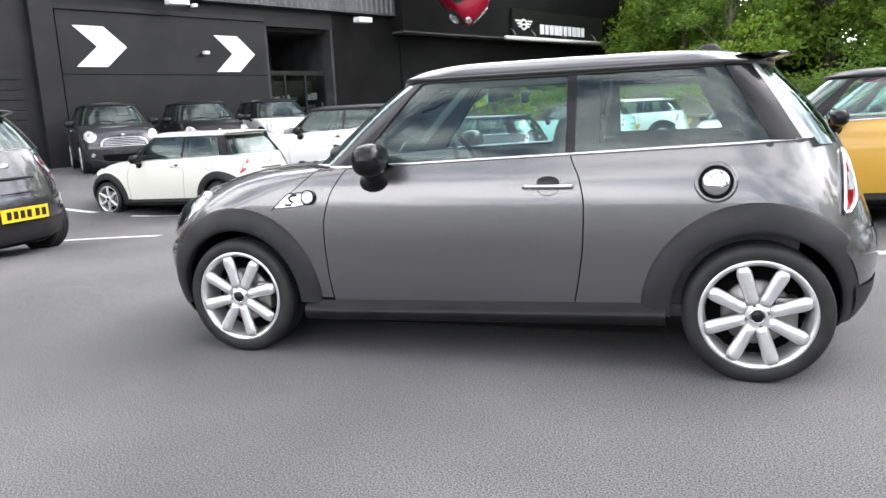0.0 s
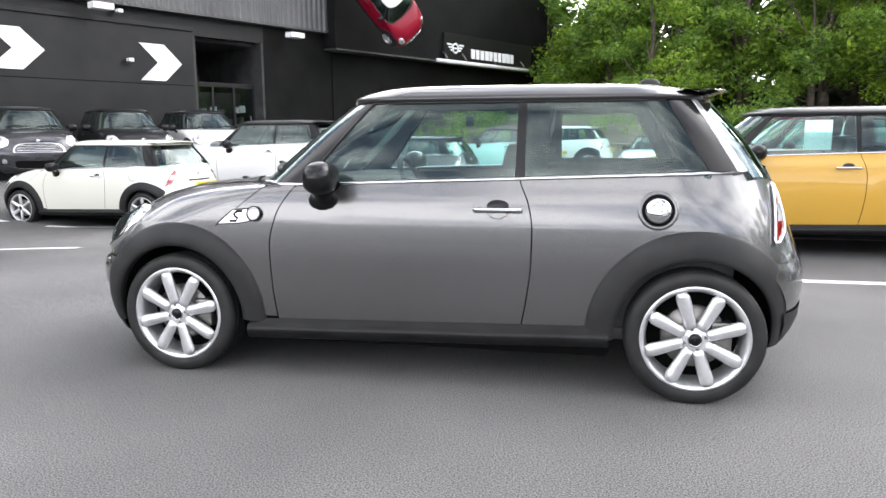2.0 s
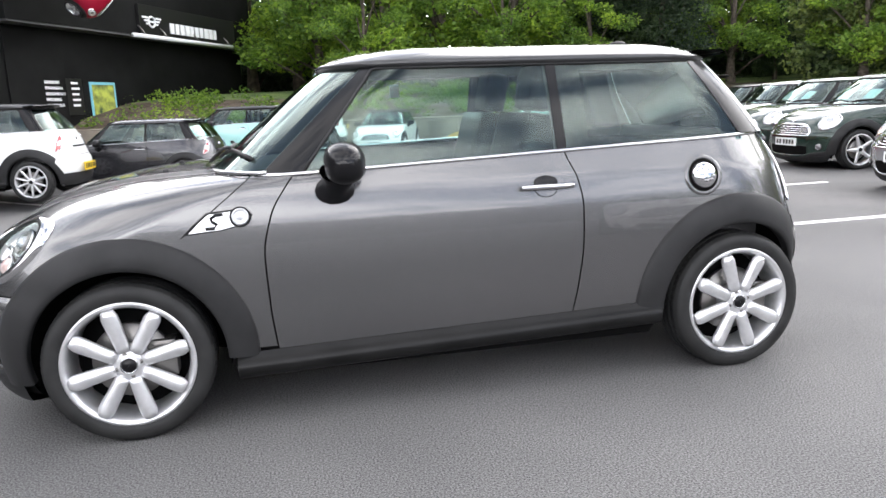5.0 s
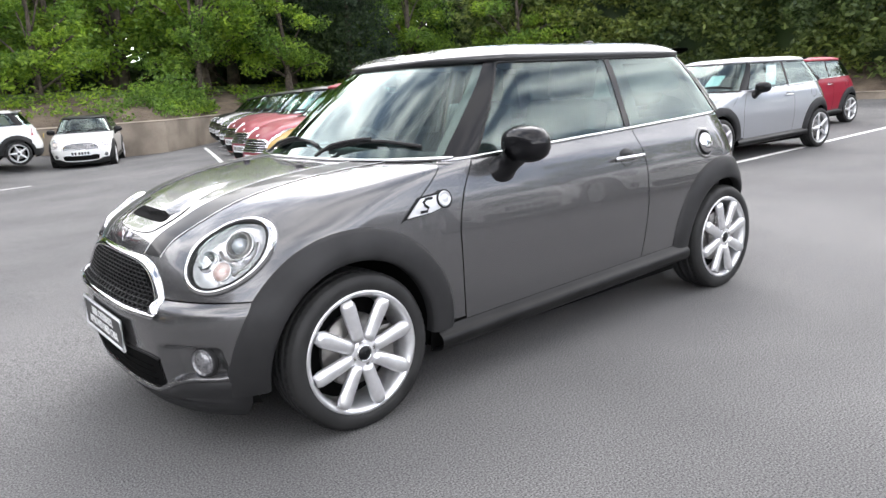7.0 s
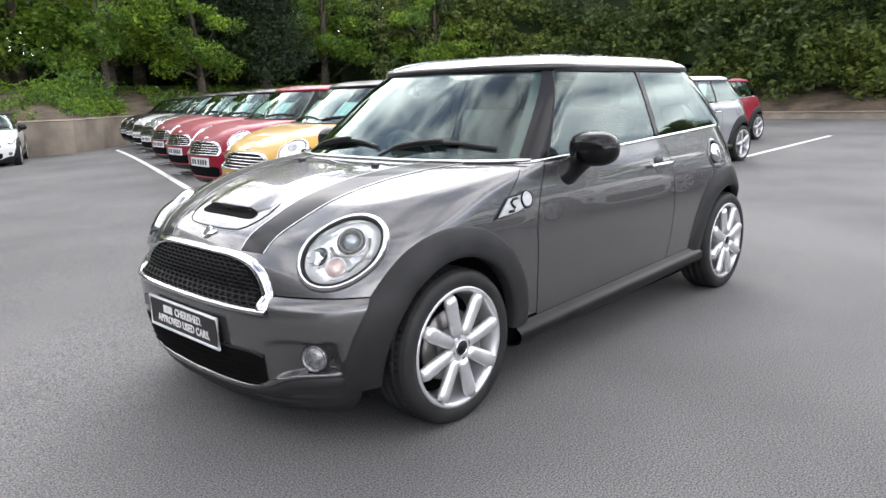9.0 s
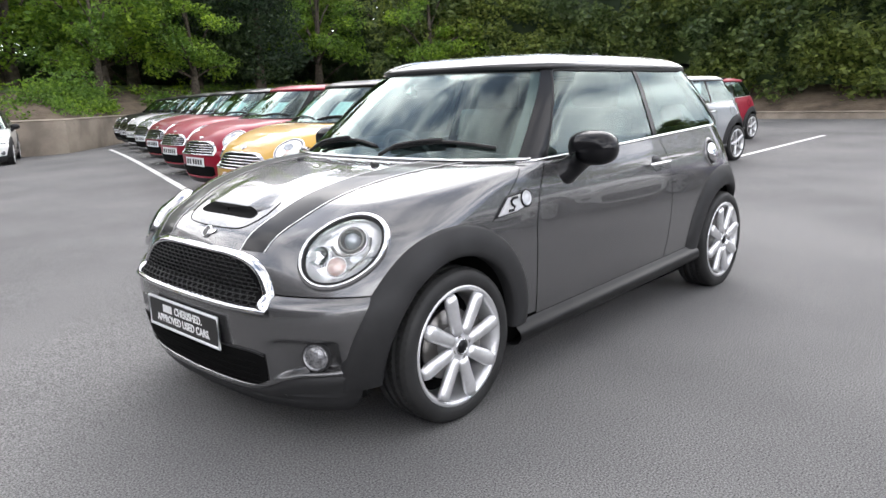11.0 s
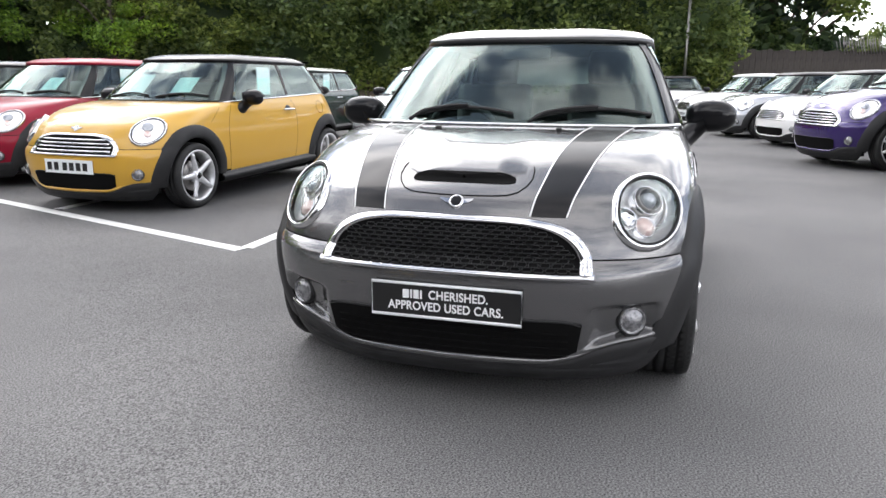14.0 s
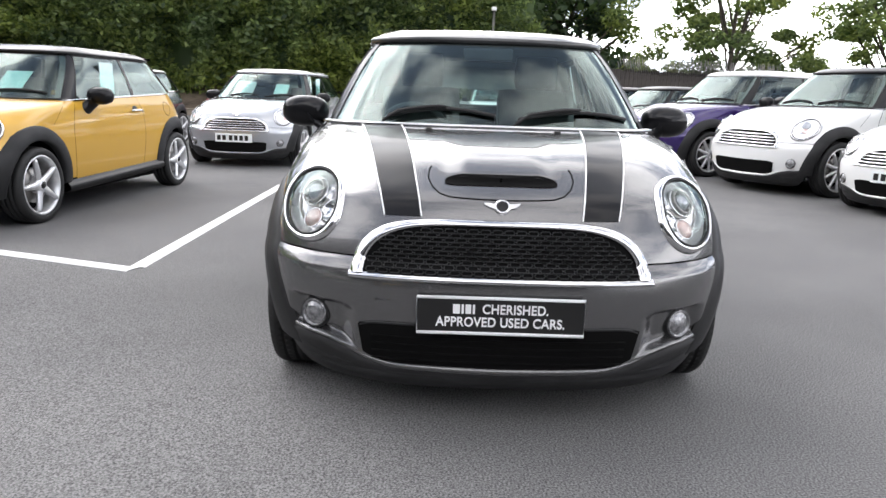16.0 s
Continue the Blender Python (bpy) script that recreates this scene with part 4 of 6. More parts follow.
        rows.append([on_nose(y + g.y * w * wide, z + g.z * w * wide, o) for o, w in ((0.002, -0.06), (0.012, 0.03), (0.017, 0.3), (0.016, 0.62), (0.009, 0.92), (0.001, 1.0))])
    shape("grille_surround", *grid(rows), CHROME, grille, "arched chrome surround")
    rows = [[on_nose(y, z, o) for y in np.linspace(-0.486, 0.486, 41)] for z, o in ((0.502, 0.001), (0.504, 0.013), (0.511, 0.018), (0.519, 0.014), (0.524, 0.002))]
    shape("grille_base_strip", *grid(rows, True), CHROME, grille)
    if sporty:
        pitch = 0.038
        bars = []
        for r, z in enumerate(np.arange(0.534, 0.672, 0.0135)):
            for y in np.arange(-0.46 + (pitch / 2 if r % 2 else 0), 0.46, pitch):
                if abs(y) < 0.425 and lip(abs(y) + 0.012, 1) > z + 0.005:
                    a = 0.0168
                    loop = [on_nose(y + dy, z + dz, 0.0085) for dy, dz in ((-a, 0), (-a * 0.72, 0.0063), (a * 0.72, 0.0063), (a, 0), (a * 0.72, -0.0063), (-a * 0.72, -0.0063))]
                    bars.append(tube(loop, 0.0021, 4, True))
        if res:
            tagged(shape("grille_mesh", *joined(*bars), PLASTIC, grille), kind="stuff")
    else:
        for z in (0.545, 0.576, 0.607, 0.638):
            hw = 0.43 * (1 - ((z - 0.524) / 0.147) ** 2) ** (1 / 4.7)
            shape("grille_slat", *tube([on_nose(y, z, 0.012) for y in np.linspace(-hw, hw, 15)], 0.0095, 6), CHROME, grille)
    # lower intake: a sheet on the bumper, coloured dark for the shaded hollow
    def low_lip(y, s):
        q = min(1.0, abs(y) / 0.455)
        low = chin(0.43 * q) + 0.016 + 0.02 * q ** 8
        return low + s * (0.356 + 0.006 * q - 0.018 * q ** 14 - low)
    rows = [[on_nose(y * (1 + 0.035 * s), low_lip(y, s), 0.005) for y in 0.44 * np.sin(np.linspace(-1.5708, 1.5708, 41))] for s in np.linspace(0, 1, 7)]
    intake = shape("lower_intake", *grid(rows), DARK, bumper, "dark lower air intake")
    rows = []
    for dz, o in ((-0.004, -0.002), (-0.003, 0.01), (0.004, 0.016), (0.012, 0.016), (0.019, 0.011), (0.024, 0.0)):
        rows.append([on_nose(y, chin(y) + dz * (1 - (abs(y) / 0.56) ** 4), o * (1 - (abs(y) / 0.56) ** 4) - 0.001) for y in np.linspace(-0.55, 0.55, 51)])
    shape("intake_lip", *grid(rows, True), paint, bumper, "painted chin lip under the intake")
    loop2 = [on_nose(y, low_lip(y, 1), 0.003) for y in np.linspace(-0.45, 0.45, 31)]
    shape("intake_brow", *tube(loop2, 0.004, 6), PLASTIC, bumper)
    if res:
        for z in (0.235, 0.262, 0.289, 0.316):
            shape("intake_bar", *tube([on_nose(y, z, 0.009) for y in np.linspace(-0.41, 0.41, 21)], 0.003, 4), DARK, bumper)
    # round badge with wings
    c = Vector(on_nose(0, 0.728))
    n = Vector((-0.62, 0, 0.78)).normalized()
    badge = shape("bonnet_badge", *ellipse_on(c, n, 0.025, 0.025, 0, onto_body, [(1.05, 0.001), (1.0, 0.008), (0.8, 0.009), (0.78, 0.006), (0.02, 0.0065)], 24), CHROME, car, "winged chrome bonnet badge")
    wing_pts = [(0.021, 0.009), (0.06, 0.013), (0.056, 0.005), (0.042, -0.004), (0.021, -0.010)]
    u, vv2 = Vector((0, 1, 0)), Vector((0.78, 0, 0.62))
    for s in (-1, 1):
        top_r = [tuple(onto_body(c + u * s * a + vv2 * b, n) + n * 0.006) for a, b in wing_pts]
        bot_r = [tuple(onto_body(c + u * s * a + vv2 * b, n)) for a, b in wing_pts]
        f = [tuple(range(5)) if s > 0 else tuple(range(4, -1, -1))] + [(i, (i + 1) % 5, 5 + (i + 1) % 5, 5 + i) for i in range(5)]
        shape("badge_wing", top_r + bot_r, f, CHROME, badge, "", False)
    if res:
        shape("badge_face", *ellipse_on(c, n, 0.021, 0.021, 0, onto_body, [(1.0, 0.0075), (0.02, 0.0078)], 20), BLACK_PAINT, badge)
    return bumper, quarter


def hero_extras(car, bumper):
    """Stripes, scoop, washer jets, show plate, aerial and cabin of the grey car."""
    for side in (-1, 1):
        y0, y1 = 0.262, 0.378
        def lane(a, b, out):
            rows = []
            for s in np.linspace(0, 1, 40):
                row = []
                for yy in np.linspace(a, b, 5):
                    flare = 1.0 + 0.52 * s ** 0.85
                    y = side * yy * flare
                    xf = BODY.x_front(y, 0.692)
                    x = xf + s * (-0.905 - xf + 0.20 * (abs(y) / 0.7) ** 2)
                    p = on_top(x, y)
                    nx = Vector((-0.5 * (1 - s), 0, 1)).normalized()
                    row.append(tuple(Vector(p) + nx * out))
                rows.append(row)
            return grid(rows, side < 0)
        shape("bonnet_stripe", *lane(y0, y1, 0.0025), STRIPE, car, "black bonnet stripe with pale edges")
        for a in (y0 - 0.0045, y1):
            shape("stripe_edge", *lane(a, a + 0.0045, 0.003), PRINT_WHITE, car)
    # scoop: a smooth hump; a dark round-ended patch stands for its shaded forward slot
    def hump(x, q):
        back = ease(-1.28, -1.6, x)
        return 0.014 * back * ease(1.0, 0.5, abs(q))
    rows = []
    for s in np.linspace(0, 1, 22):
        row = []
        for q in np.linspace(-1, 1, 41):
            front = -1.65 + 0.025 * ease(0.75, 1.0, abs(q))
            x = front + s * (-1.26 - front)
            row.append(on_top(x, 0.215 * q, 0.0012 + hump(x, q)))
        rows.append(row)
    lip_row = [(x - 0.006, y, z - 0.007) for x, y, z in rows[0]]
    rows = [[(x + 0.012, y, z - 0.006) for x, y, z in lip_row], lip_row] + rows
    shape("bonnet_scoop", *grid(rows), GREY, car, "raised bonnet air scoop")
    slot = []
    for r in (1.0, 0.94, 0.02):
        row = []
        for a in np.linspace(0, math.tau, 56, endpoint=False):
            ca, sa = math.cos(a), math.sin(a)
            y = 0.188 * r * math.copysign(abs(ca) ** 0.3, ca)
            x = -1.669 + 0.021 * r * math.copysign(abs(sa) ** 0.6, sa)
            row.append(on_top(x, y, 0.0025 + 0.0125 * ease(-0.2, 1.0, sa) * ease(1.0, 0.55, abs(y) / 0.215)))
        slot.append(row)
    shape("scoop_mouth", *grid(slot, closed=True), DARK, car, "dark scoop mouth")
    half = [(-1.585, 0.236), (-1.61, 0.243), (-1.65, 0.244), (-1.69, 0.23), (-1.722, 0.206), (-1.738, 0.172), (-1.744, 0.12), (-1.747, 0.06)]
    pts = [on_top(x, y, 0.001) for x, y in half] + [on_top(-1.748, 0.0, 0.001)] + [on_top(x, -y, 0.001) for x, y in half[::-1]]
    shape("scoop_seam", *tube(pts, 0.0022, 5), DARK, car, "shut line round the scoop")
    for y in (-0.26, 0.26):
        x, yy, z = on_top(-1.12, y, 0.004)
        part("washer_jet", box(x - 0.012, x + 0.012, y - 0.013, y + 0.013, z - 0.006, z + 0.008, 0.004), PLASTIC, car)
    plate = build_plate(bumper, (("CHERISHED.", 0.043, 0.021, -0.046), ("APPROVED USED CARS.", 0.043, -0.0215, 0.0)), True, PRINT_BLACK, PRINT_WHITE, -1.903, 0.405, 0.525, 0.115, bars=False)
    for y, w in ((0.15, 0.022), (0.123, 0.007), (0.111, 0.018), (0.088, 0.007)):
        part("print_bar", box(-1.9095, -1.907, y - w, y, 0.411, 0.441), PRINT_WHITE, plate)
    part("tow_cover", box(-1.874, -1.868, 0.33, 0.40, 0.39, 0.44, 0.004), GREY, bumper)
    part("window_sticker", box(-0.02, 0.03, 0.618, 0.622, 1.22, 1.29, 0.0005), CARD, car, "small pale blue window sticker")
    rows = [[(1.06 + a * math.cos(t), b * math.sin(t), z) for t in np.linspace(0, math.tau, 20, endpoint=False)] for z, a, b in ((1.392, 0.062, 0.034), (1.422, 0.06, 0.032), (1.44, 0.048, 0.024), (1.452, 0.03, 0.014), (1.455, 0.004, 0.003))]
    shape("aerial_base", *grid(rows, closed=True), PLASTIC, car, "short black aerial foot on the roof")


STRIPE = matt(car_paint("black stripe film", (0.006, 0.006, 0.007), 0.0, 0.32), 0.15)


def build_cabin(car, res, seat=None):
    seat = seat or SEAT
    part("cabin_floor", box(-0.8, 1.45, -0.7, 0.7, 0.24, 0.3, 0.02), TRIM, car)
    rows = []
    for x, z in ((-0.86, 0.90), (-0.80, 0.935), (-0.55, 0.945), (-0.42, 0.93), (-0.38, 0.87), (-0.42, 0.7), (-0.5, 0.45)):
        rows.append([(x + 0.10 * (abs(y) / 0.7) ** 2, y, z) for y in np.linspace(-0.71, 0.71, 15)])
    shape("dashboard", *grid(rows), TRIM, car)
    for side in (-1, 1):
        rows = [[(x, side * (min(BODY.y(x, z), 0.8) - 0.075 - (0.03 if z < 0.9 else 0.0)), z) for x in np.linspace(-0.72, 1.4, 20)] for z in (0.3, 0.6, 0.88, 0.93, 0.952)]
        shape("door_card", *grid(rows, side < 0), TRIM, car)
        y = side * 0.35
        sx = 0.06
        cushion = part("front_seat", box(sx - 0.28, sx + 0.24, y - 0.245, y + 0.245, 0.36, 0.56, 0.06), seat, car, smooth=True)
        bm = box(-0.07, 0.08, -0.235, 0.235, 0.0, 0.62, 0.055)
        bmesh.ops.transform(bm, matrix=pose(sx + 0.24, y, 0.52, 0, 14, 0), verts=bm.verts)
        part("seat_back", bm, seat, cushion, smooth=True)
        bm = box(-0.05, 0.06, -0.13, 0.13, 0.0, 0.2, 0.045)
        bmesh.ops.transform(bm, matrix=pose(sx + 0.41, y, 1.13, 0, 10, 0), verts=bm.verts)
        part("headrest", bm, seat, cushion, smooth=True)
    bm = box(0.95, 1.32, -0.56, 0.56, 0.4, 0.58, 0.05)
    bench = part("rear_bench", bm, seat, car, smooth=True)
    bm = box(-0.06, 0.08, -0.56, 0.56, 0.0, 0.48, 0.05)
    bmesh.ops.transform(bm, matrix=pose(1.3, 0, 0.55, 0, 14, 0), verts=bm.verts)
    part("bench_back", bm, seat, bench, smooth=True)
    # steering wheel, right-hand drive
    c, n = Vector((-0.3, 0.36, 0.86)), Vector((0.9, 0, 0.42)).normalized()
    u, v = Vector((0, 1, 0)), n.cross(Vector((0, 1, 0)))
    ring = [tuple(c + 0.185 * (math.cos(a) * u + math.sin(a) * v)) for a in np.linspace(0, math.tau, 32, endpoint=False)]
    wheel = shape("steering_wheel", *tube(ring, 0.016, 8, True), TRIM, car)
    for a in (0.0, math.pi, -math.pi / 2):
        shape("wheel_spoke", *tube([c - n * 0.02, c + 0.18 * (math.cos(a) * u + math.sin(a) * v)], 0.014, 6), TRIM, wheel)
    shape("airbag_pad", *tube([c - n * 0.05, c + n * 0.01], 0.06, 16), TRIM, wheel)
    # headlining, mirror
    rim = CABIN.row(1.33, None, None, 40, -0.02)
    rows = [[(0.45 + (x - 0.45) * s, y * s, 1.322 + 0.04 * (1 - s * s)) for x, y, z in rim] for s in (1.0, 0.8, 0.5, 0.0)]
    weld(shape("headlining", *both(grid(rows)), PALE, car))
    x = CABIN.x_front(0, 1.27)
    part("rear_view_mirror", box(x + 0.05, x + 0.08, -0.12, 0.12, 1.245, 1.305, 0.012), TRIM, car)

# ---- ground ----


def fall(x, y):
    """The yard's level: a shallow drainage dip and a raised apron run before the building."""
    u = -0.8 * x + 0.6 * y - 2.5
    dip = -0.33 * math.exp(-(((u - 7.3) / (3.6 if u < 7.3 else 1.6)) ** 2)) * min(1.0, max(0.0, (y + 1.0) / 3.0))
    return dip + 0.21 * ease(10.5, 13.0, u) * ease(2.0, 6.0, y) * ease(20.0, 17.0, y)


ASPHALT = varied(material("worn asphalt", (0.16, 0.16, 0.163), 0.85), (0.09, 0.089, 0.089), (0.139, 0.137, 0.135), 0.45, 8.0, bump=0.42, bump_scale=170.0, distance=0.006, fine=(150.0, 0.75))
LINE = varied(material("worn white road paint", (0.62, 0.62, 0.6), 0.7), (0.42, 0.42, 0.41), (0.68, 0.68, 0.66), 6.0, 6.0, bump=0.3, bump_scale=120.0, distance=0.004, contrast=(0.25, 0.45))
steps = np.r_[np.linspace(-400, -32, 12), np.linspace(-30, 34, 65), np.linspace(36, 400, 12)]
ground = shape("ground", *grid([[(x, y, fall(x, y)) for x in steps] for y in steps]), ASPHALT)
tagged(ground, "grey worn asphalt of a sales yard", "ground", kind="structure")


def bay_line(x0, y0, x1, y1, w=0.1):
    n = max(2, int(math.hypot(x1 - x0, y1 - y0) / 0.5))
    d = Vector((x1 - x0, y1 - y0)).normalized()
    rows = []
    for o, lift in ((-w / 2, 0.0), (-w / 2 + 0.004, 0.005), (w / 2 - 0.004, 0.005), (w / 2, 0.0)):
        rows.append([(x0 + (x1 - x0) * s - d.y * o, y0 + (y1 - y0) * s + d.x * o, fall(x0 + (x1 - x0) * s - d.y * o, y0 + (y1 - y0) * s + d.x * o) + lift) for s in np.linspace(0, 1, n)])
    return tagged(shape("bay_line", *grid(rows), LINE), "white painted parking bay line on asphalt", "road marking", "bay lines", "structure")


bay_line(0.09, 2.04, 6.2, 20.2)
bay_line(0.14, 2.04, 5.6, 2.1)
bay_line(5.6, 2.1, 16.0, 2.62)
bay_line(-4.9, 3.05, -11.5, 3.5)
bay_line(-6.4, 6.35, -12.5, 5.7)
bay_line(-1.6, 9.7, -6.0, 10.6)
bay_line(-0.9, 12.1, -5.0, 13.0)
bay_line(0.2, 14.6, -4.0, 15.4)
for k in range(1, 8):
    bay_line(0.14 + 0.355 * 2.45 * k, 2.04 + 2.45 * k, 5.4 + 0.355 * 2.45 * k, 2.1 + 2.45 * k)

# ---- building ----
CLAD = varied(material("black painted cladding", (0.013, 0.013, 0.0135), 0.5), (0.01, 0.01, 0.0105), (0.018, 0.018, 0.0185), 0.8, 5.0, bump=0.05, bump_scale=30.0)
CLAD_GREY = varied(material("dark grey corrugated sheet", (0.085, 0.085, 0.087), 0.4), (0.07, 0.07, 0.072), (0.1, 0.1, 0.102), 1.0)
# near-black colour carries the unlit look of the room behind the doorway
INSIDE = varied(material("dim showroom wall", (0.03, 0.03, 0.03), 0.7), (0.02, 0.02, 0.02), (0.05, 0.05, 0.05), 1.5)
CLAD.node_tree.nodes["Principled BSDF"].inputs["Specular IOR Level"].default_value = 0.32
SHOP_GLASS = glazing("showroom glass", (0.8, 0.82, 0.82), 1.5)
# darker copy of the black cladding, for the wall in deeper shade
SHADED_CLAD = matt(varied(material("shaded black cladding", (0.008, 0.008, 0.008), 0.6), (0.006, 0.006, 0.006), (0.011, 0.011, 0.011), 0.8, 5.0, bump=0.05, bump_scale=30.0), 0.12)
BASE = Vector((-14.7, 12.4, -0.6))
TURN_B = math.degrees(math.atan2(0.891, 0.454))
B_AT = pose(BASE.x, BASE.y, BASE.z, 0, 0, TURN_B)
# along the front: local x; outwards: local -y; up: local z

building = thing("showroom_building", "black-clad car showroom with white chevrons", "building", at=B_AT)
part("wall", box(-30, 6.0, 0.0, 0.4, 0, 5.6), CLAD, building)
part("wall", box(8.8, 27.0, 0.0, 0.4, 0, 9.5), SHADED_CLAD, building)
part("wall", box(6.0, 8.8, 0.0, 0.4, 4.9, 9.5), CLAD, building)
part("end_wall", box(26.6, 27.0, 0.4, 30.0, 0, 9.5), CLAD, building)
part("back_wall", box(-30, 26.6, 29.6, 30.0, 0, 9.5), CLAD, building)
part("roof", box(-30, 27.0, 0.0, 30.0, 9.5, 9.8), CLAD_GREY, building)
rows = []
for i in range(0, 700):
    x = -30 + i * 0.06
    if x < 11.6:
        rows.append([(x, -0.32 - (0.05 if (i // 2) % 2 else 0.0), 5.55), (x, -0.32 - (0.05 if (i // 2) % 2 else 0.0), 9.5)])
shape("corrugated_fascia", *grid(rows), CLAD_GREY, building, "dark corrugated metal fascia", False)
part("fascia_soffit", box(-30, 11.6, -0.34, 0.05, 5.5, 5.56), CLAD_GREY, building)
part("chevron_panel", box(-0.46, 5.86, -0.14, -0.004, 0.0, 5.0, 0.02), CLAD, building)
part("panel_cap", box(-0.5, 5.94, -0.2, -0.004, 5.0, 5.12, 0.01), CLAD, building)
part("wall_column", box(-1.12, -0.52, -0.26, -0.004, 0.0, 5.5, 0.02), CLAD, building)
for k in range(12):
    part("shutter_slat", box(-9.0, -1.45, -0.05, -0.004, 0.3 + 0.26 * k, 0.54 + 0.26 * k, 0.01), CLAD, building)
for z in (1.75, 3.3):
    part("panel_joint", box(-0.46, 5.86, -0.145, -0.13, z - 0.012, z + 0.012), DARK, building)
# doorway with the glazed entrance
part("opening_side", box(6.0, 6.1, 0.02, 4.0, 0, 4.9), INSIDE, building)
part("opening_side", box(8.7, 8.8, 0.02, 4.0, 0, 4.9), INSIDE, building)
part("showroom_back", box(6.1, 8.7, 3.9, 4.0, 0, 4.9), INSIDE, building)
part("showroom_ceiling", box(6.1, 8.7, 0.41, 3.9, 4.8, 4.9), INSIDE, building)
part("transom", box(6.1, 8.7, 0.5, 0.6, 3.35, 3.5, 0.01), CLAD, building)
for x in (6.14, 6.95, 7.8, 8.62):
    part("mullion", box(x, x + 0.07, 0.5, 0.58, 0.0, 3.35, 0.008), CLAD, building)
part("shop_pane", box(6.15, 8.65, 0.535, 0.545, 0.05, 3.35), SHOP_GLASS, building)
stand = thing("display_stand", "showroom display with red and pale panels", "display", at=B_AT)
SHOW_RED = material("red display panel", (0.35, 0.02, 0.03), 0.4)
part("shelf", box(6.2, 8.6, 0.72, 1.2, 2.05, 2.12, 0.01), CLAD, stand)
part("shelf", box(6.2, 8.6, 0.72, 1.2, 0.9, 0.97, 0.01), CLAD, stand)
part("stand_back", box(6.2, 8.6, 1.2, 1.26, 0.02, 3.2, 0.01), INSIDE, stand)
goods = np.random.default_rng(21)
GOODS_GREY = material("grey packed goods", (0.16, 0.16, 0.17), 0.5)
for k in range(46):
    x, shelf_z = goods.uniform(6.25, 8.4), goods.choice((0.98, 1.5, 2.13, 2.5))
    w, hh = goods.uniform(0.08, 0.26), goods.uniform(0.07, 0.26)
    mat = SHOW_RED if x < 7.15 and k % 3 else (CARD_WHITE if k % 3 == 0 else GOODS_GREY)
    bm = box(0, w, -0.05, 0.05, 0, hh, 0.012)
    bmesh.ops.transform(bm, matrix=pose(x, 0.8 + 0.1 * (k % 3), shelf_z, 0, goods.uniform(-12, 12), goods.uniform(-20, 20)), verts=bm.verts)
    part("display_box", bm, mat, stand)
# plain white strips stand for thin reflections in the doorway glass
for x in (7.35, 8.58):
    part("light_strip", box(x, x + 0.04, 0.62, 0.66, 2.2, 2.4), PRINT_WHITE, stand)
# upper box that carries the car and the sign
part("upper_box", box(11.6, 27.05, -0.7, -0.004, 4.95, 9.5, 0.03), SHADED_CLAD, building)
part("box_soffit", box(11.65, 27.0, -0.68, -0.004, 4.88, 4.945), CLAD_GREY, building)
# a thin dark panel stands for the shaded recess below the box
part("lower_recess", box(12.0, 14.5, -0.06, -0.004, 0.0, 4.8, 0.01), SHADED_CLAD, building)
part("sign_board", box(18.0, 25.2, -0.84, -0.705, 4.98, 6.15, 0.01), PRINT_BLACK, building)


def chevron(x, z, w, h):
    half = h / 2
    pts = [(0, half), (w * 0.58, half), (w, 0), (w * 0.58, -half), (0, -half), (w * 0.42, 0)]
    v = [(x + a, -0.165, z + b) for a, b in pts] + [(x + a, -0.142, z + b) for a, b in pts]
    f = [(0, 5, 2, 1), (5, 4, 3, 2)] + [(i, (i + 1) % 6, 6 + (i + 1) % 6, 6 + i) for i in range(6)]
    o = tagged(shape("chevron_sign", v, f, PRINT_WHITE, None, "", False), "large white chevron arrow on black wall", "sign", "wall chevrons")
    o.matrix_basis = B_AT
    return o


chevron(-0.07, 4.05, 1.42, 1.1)
chevron(4.08, 3.95, 1.39, 1.1)

SIGN_GLOW = material("white sign letter", (0.85, 0.85, 0.85), 0.4)
sign = thing("wall_sign", "white raised name sign with winged emblem on black board", "sign", at=B_AT)
for k, w in enumerate((0.25, 0.24, 0.26, 0.28, 0.24, 0.25, 0.24, 0.28, 0.27, 0.24)):
    x = 19.95 + 0.365 * k
    part("name_bar", box(x, x + w, -0.9, -0.84, 5.14, 5.57, 0.012), SIGN_GLOW, sign)
ring = [(18.75 + 0.2 * math.cos(a), -0.86, 5.5 + 0.2 * math.sin(a)) for a in np.linspace(0, math.tau, 28, endpoint=False)]
shape("round_emblem", *tube(ring, 0.045, 6, True), SIGN_GLOW, sign)
part("emblem_bar", box(18.6, 18.9, -0.89, -0.85, 5.47, 5.54), SIGN_GLOW, sign)
for s in (-1, 1):
    for k in range(3):
        part("emblem_wing", box(18.75 + s * 0.25, 18.75 + s * (0.6 - 0.11 * k), -0.89, -0.85, 5.62 - 0.12 * k, 5.69 - 0.12 * k), SIGN_GLOW, sign)
lamp = thing("sign_lamp_bar", "long pale lamp bar under the sign", "lamp", at=B_AT)
shape("tube", *tube([(17.1, -1.15, 4.86), (24.4, -1.15, 4.86)], 0.085, 10), PRINT_WHITE, lamp)
for x in (17.9, 19.3, 21.6, 24.2):
    shape("bracket", *tube([(x, -1.15, 4.87), (x, -1.0, 5.12), (x, -0.82, 5.3)], 0.03, 6), STEEL, lamp)


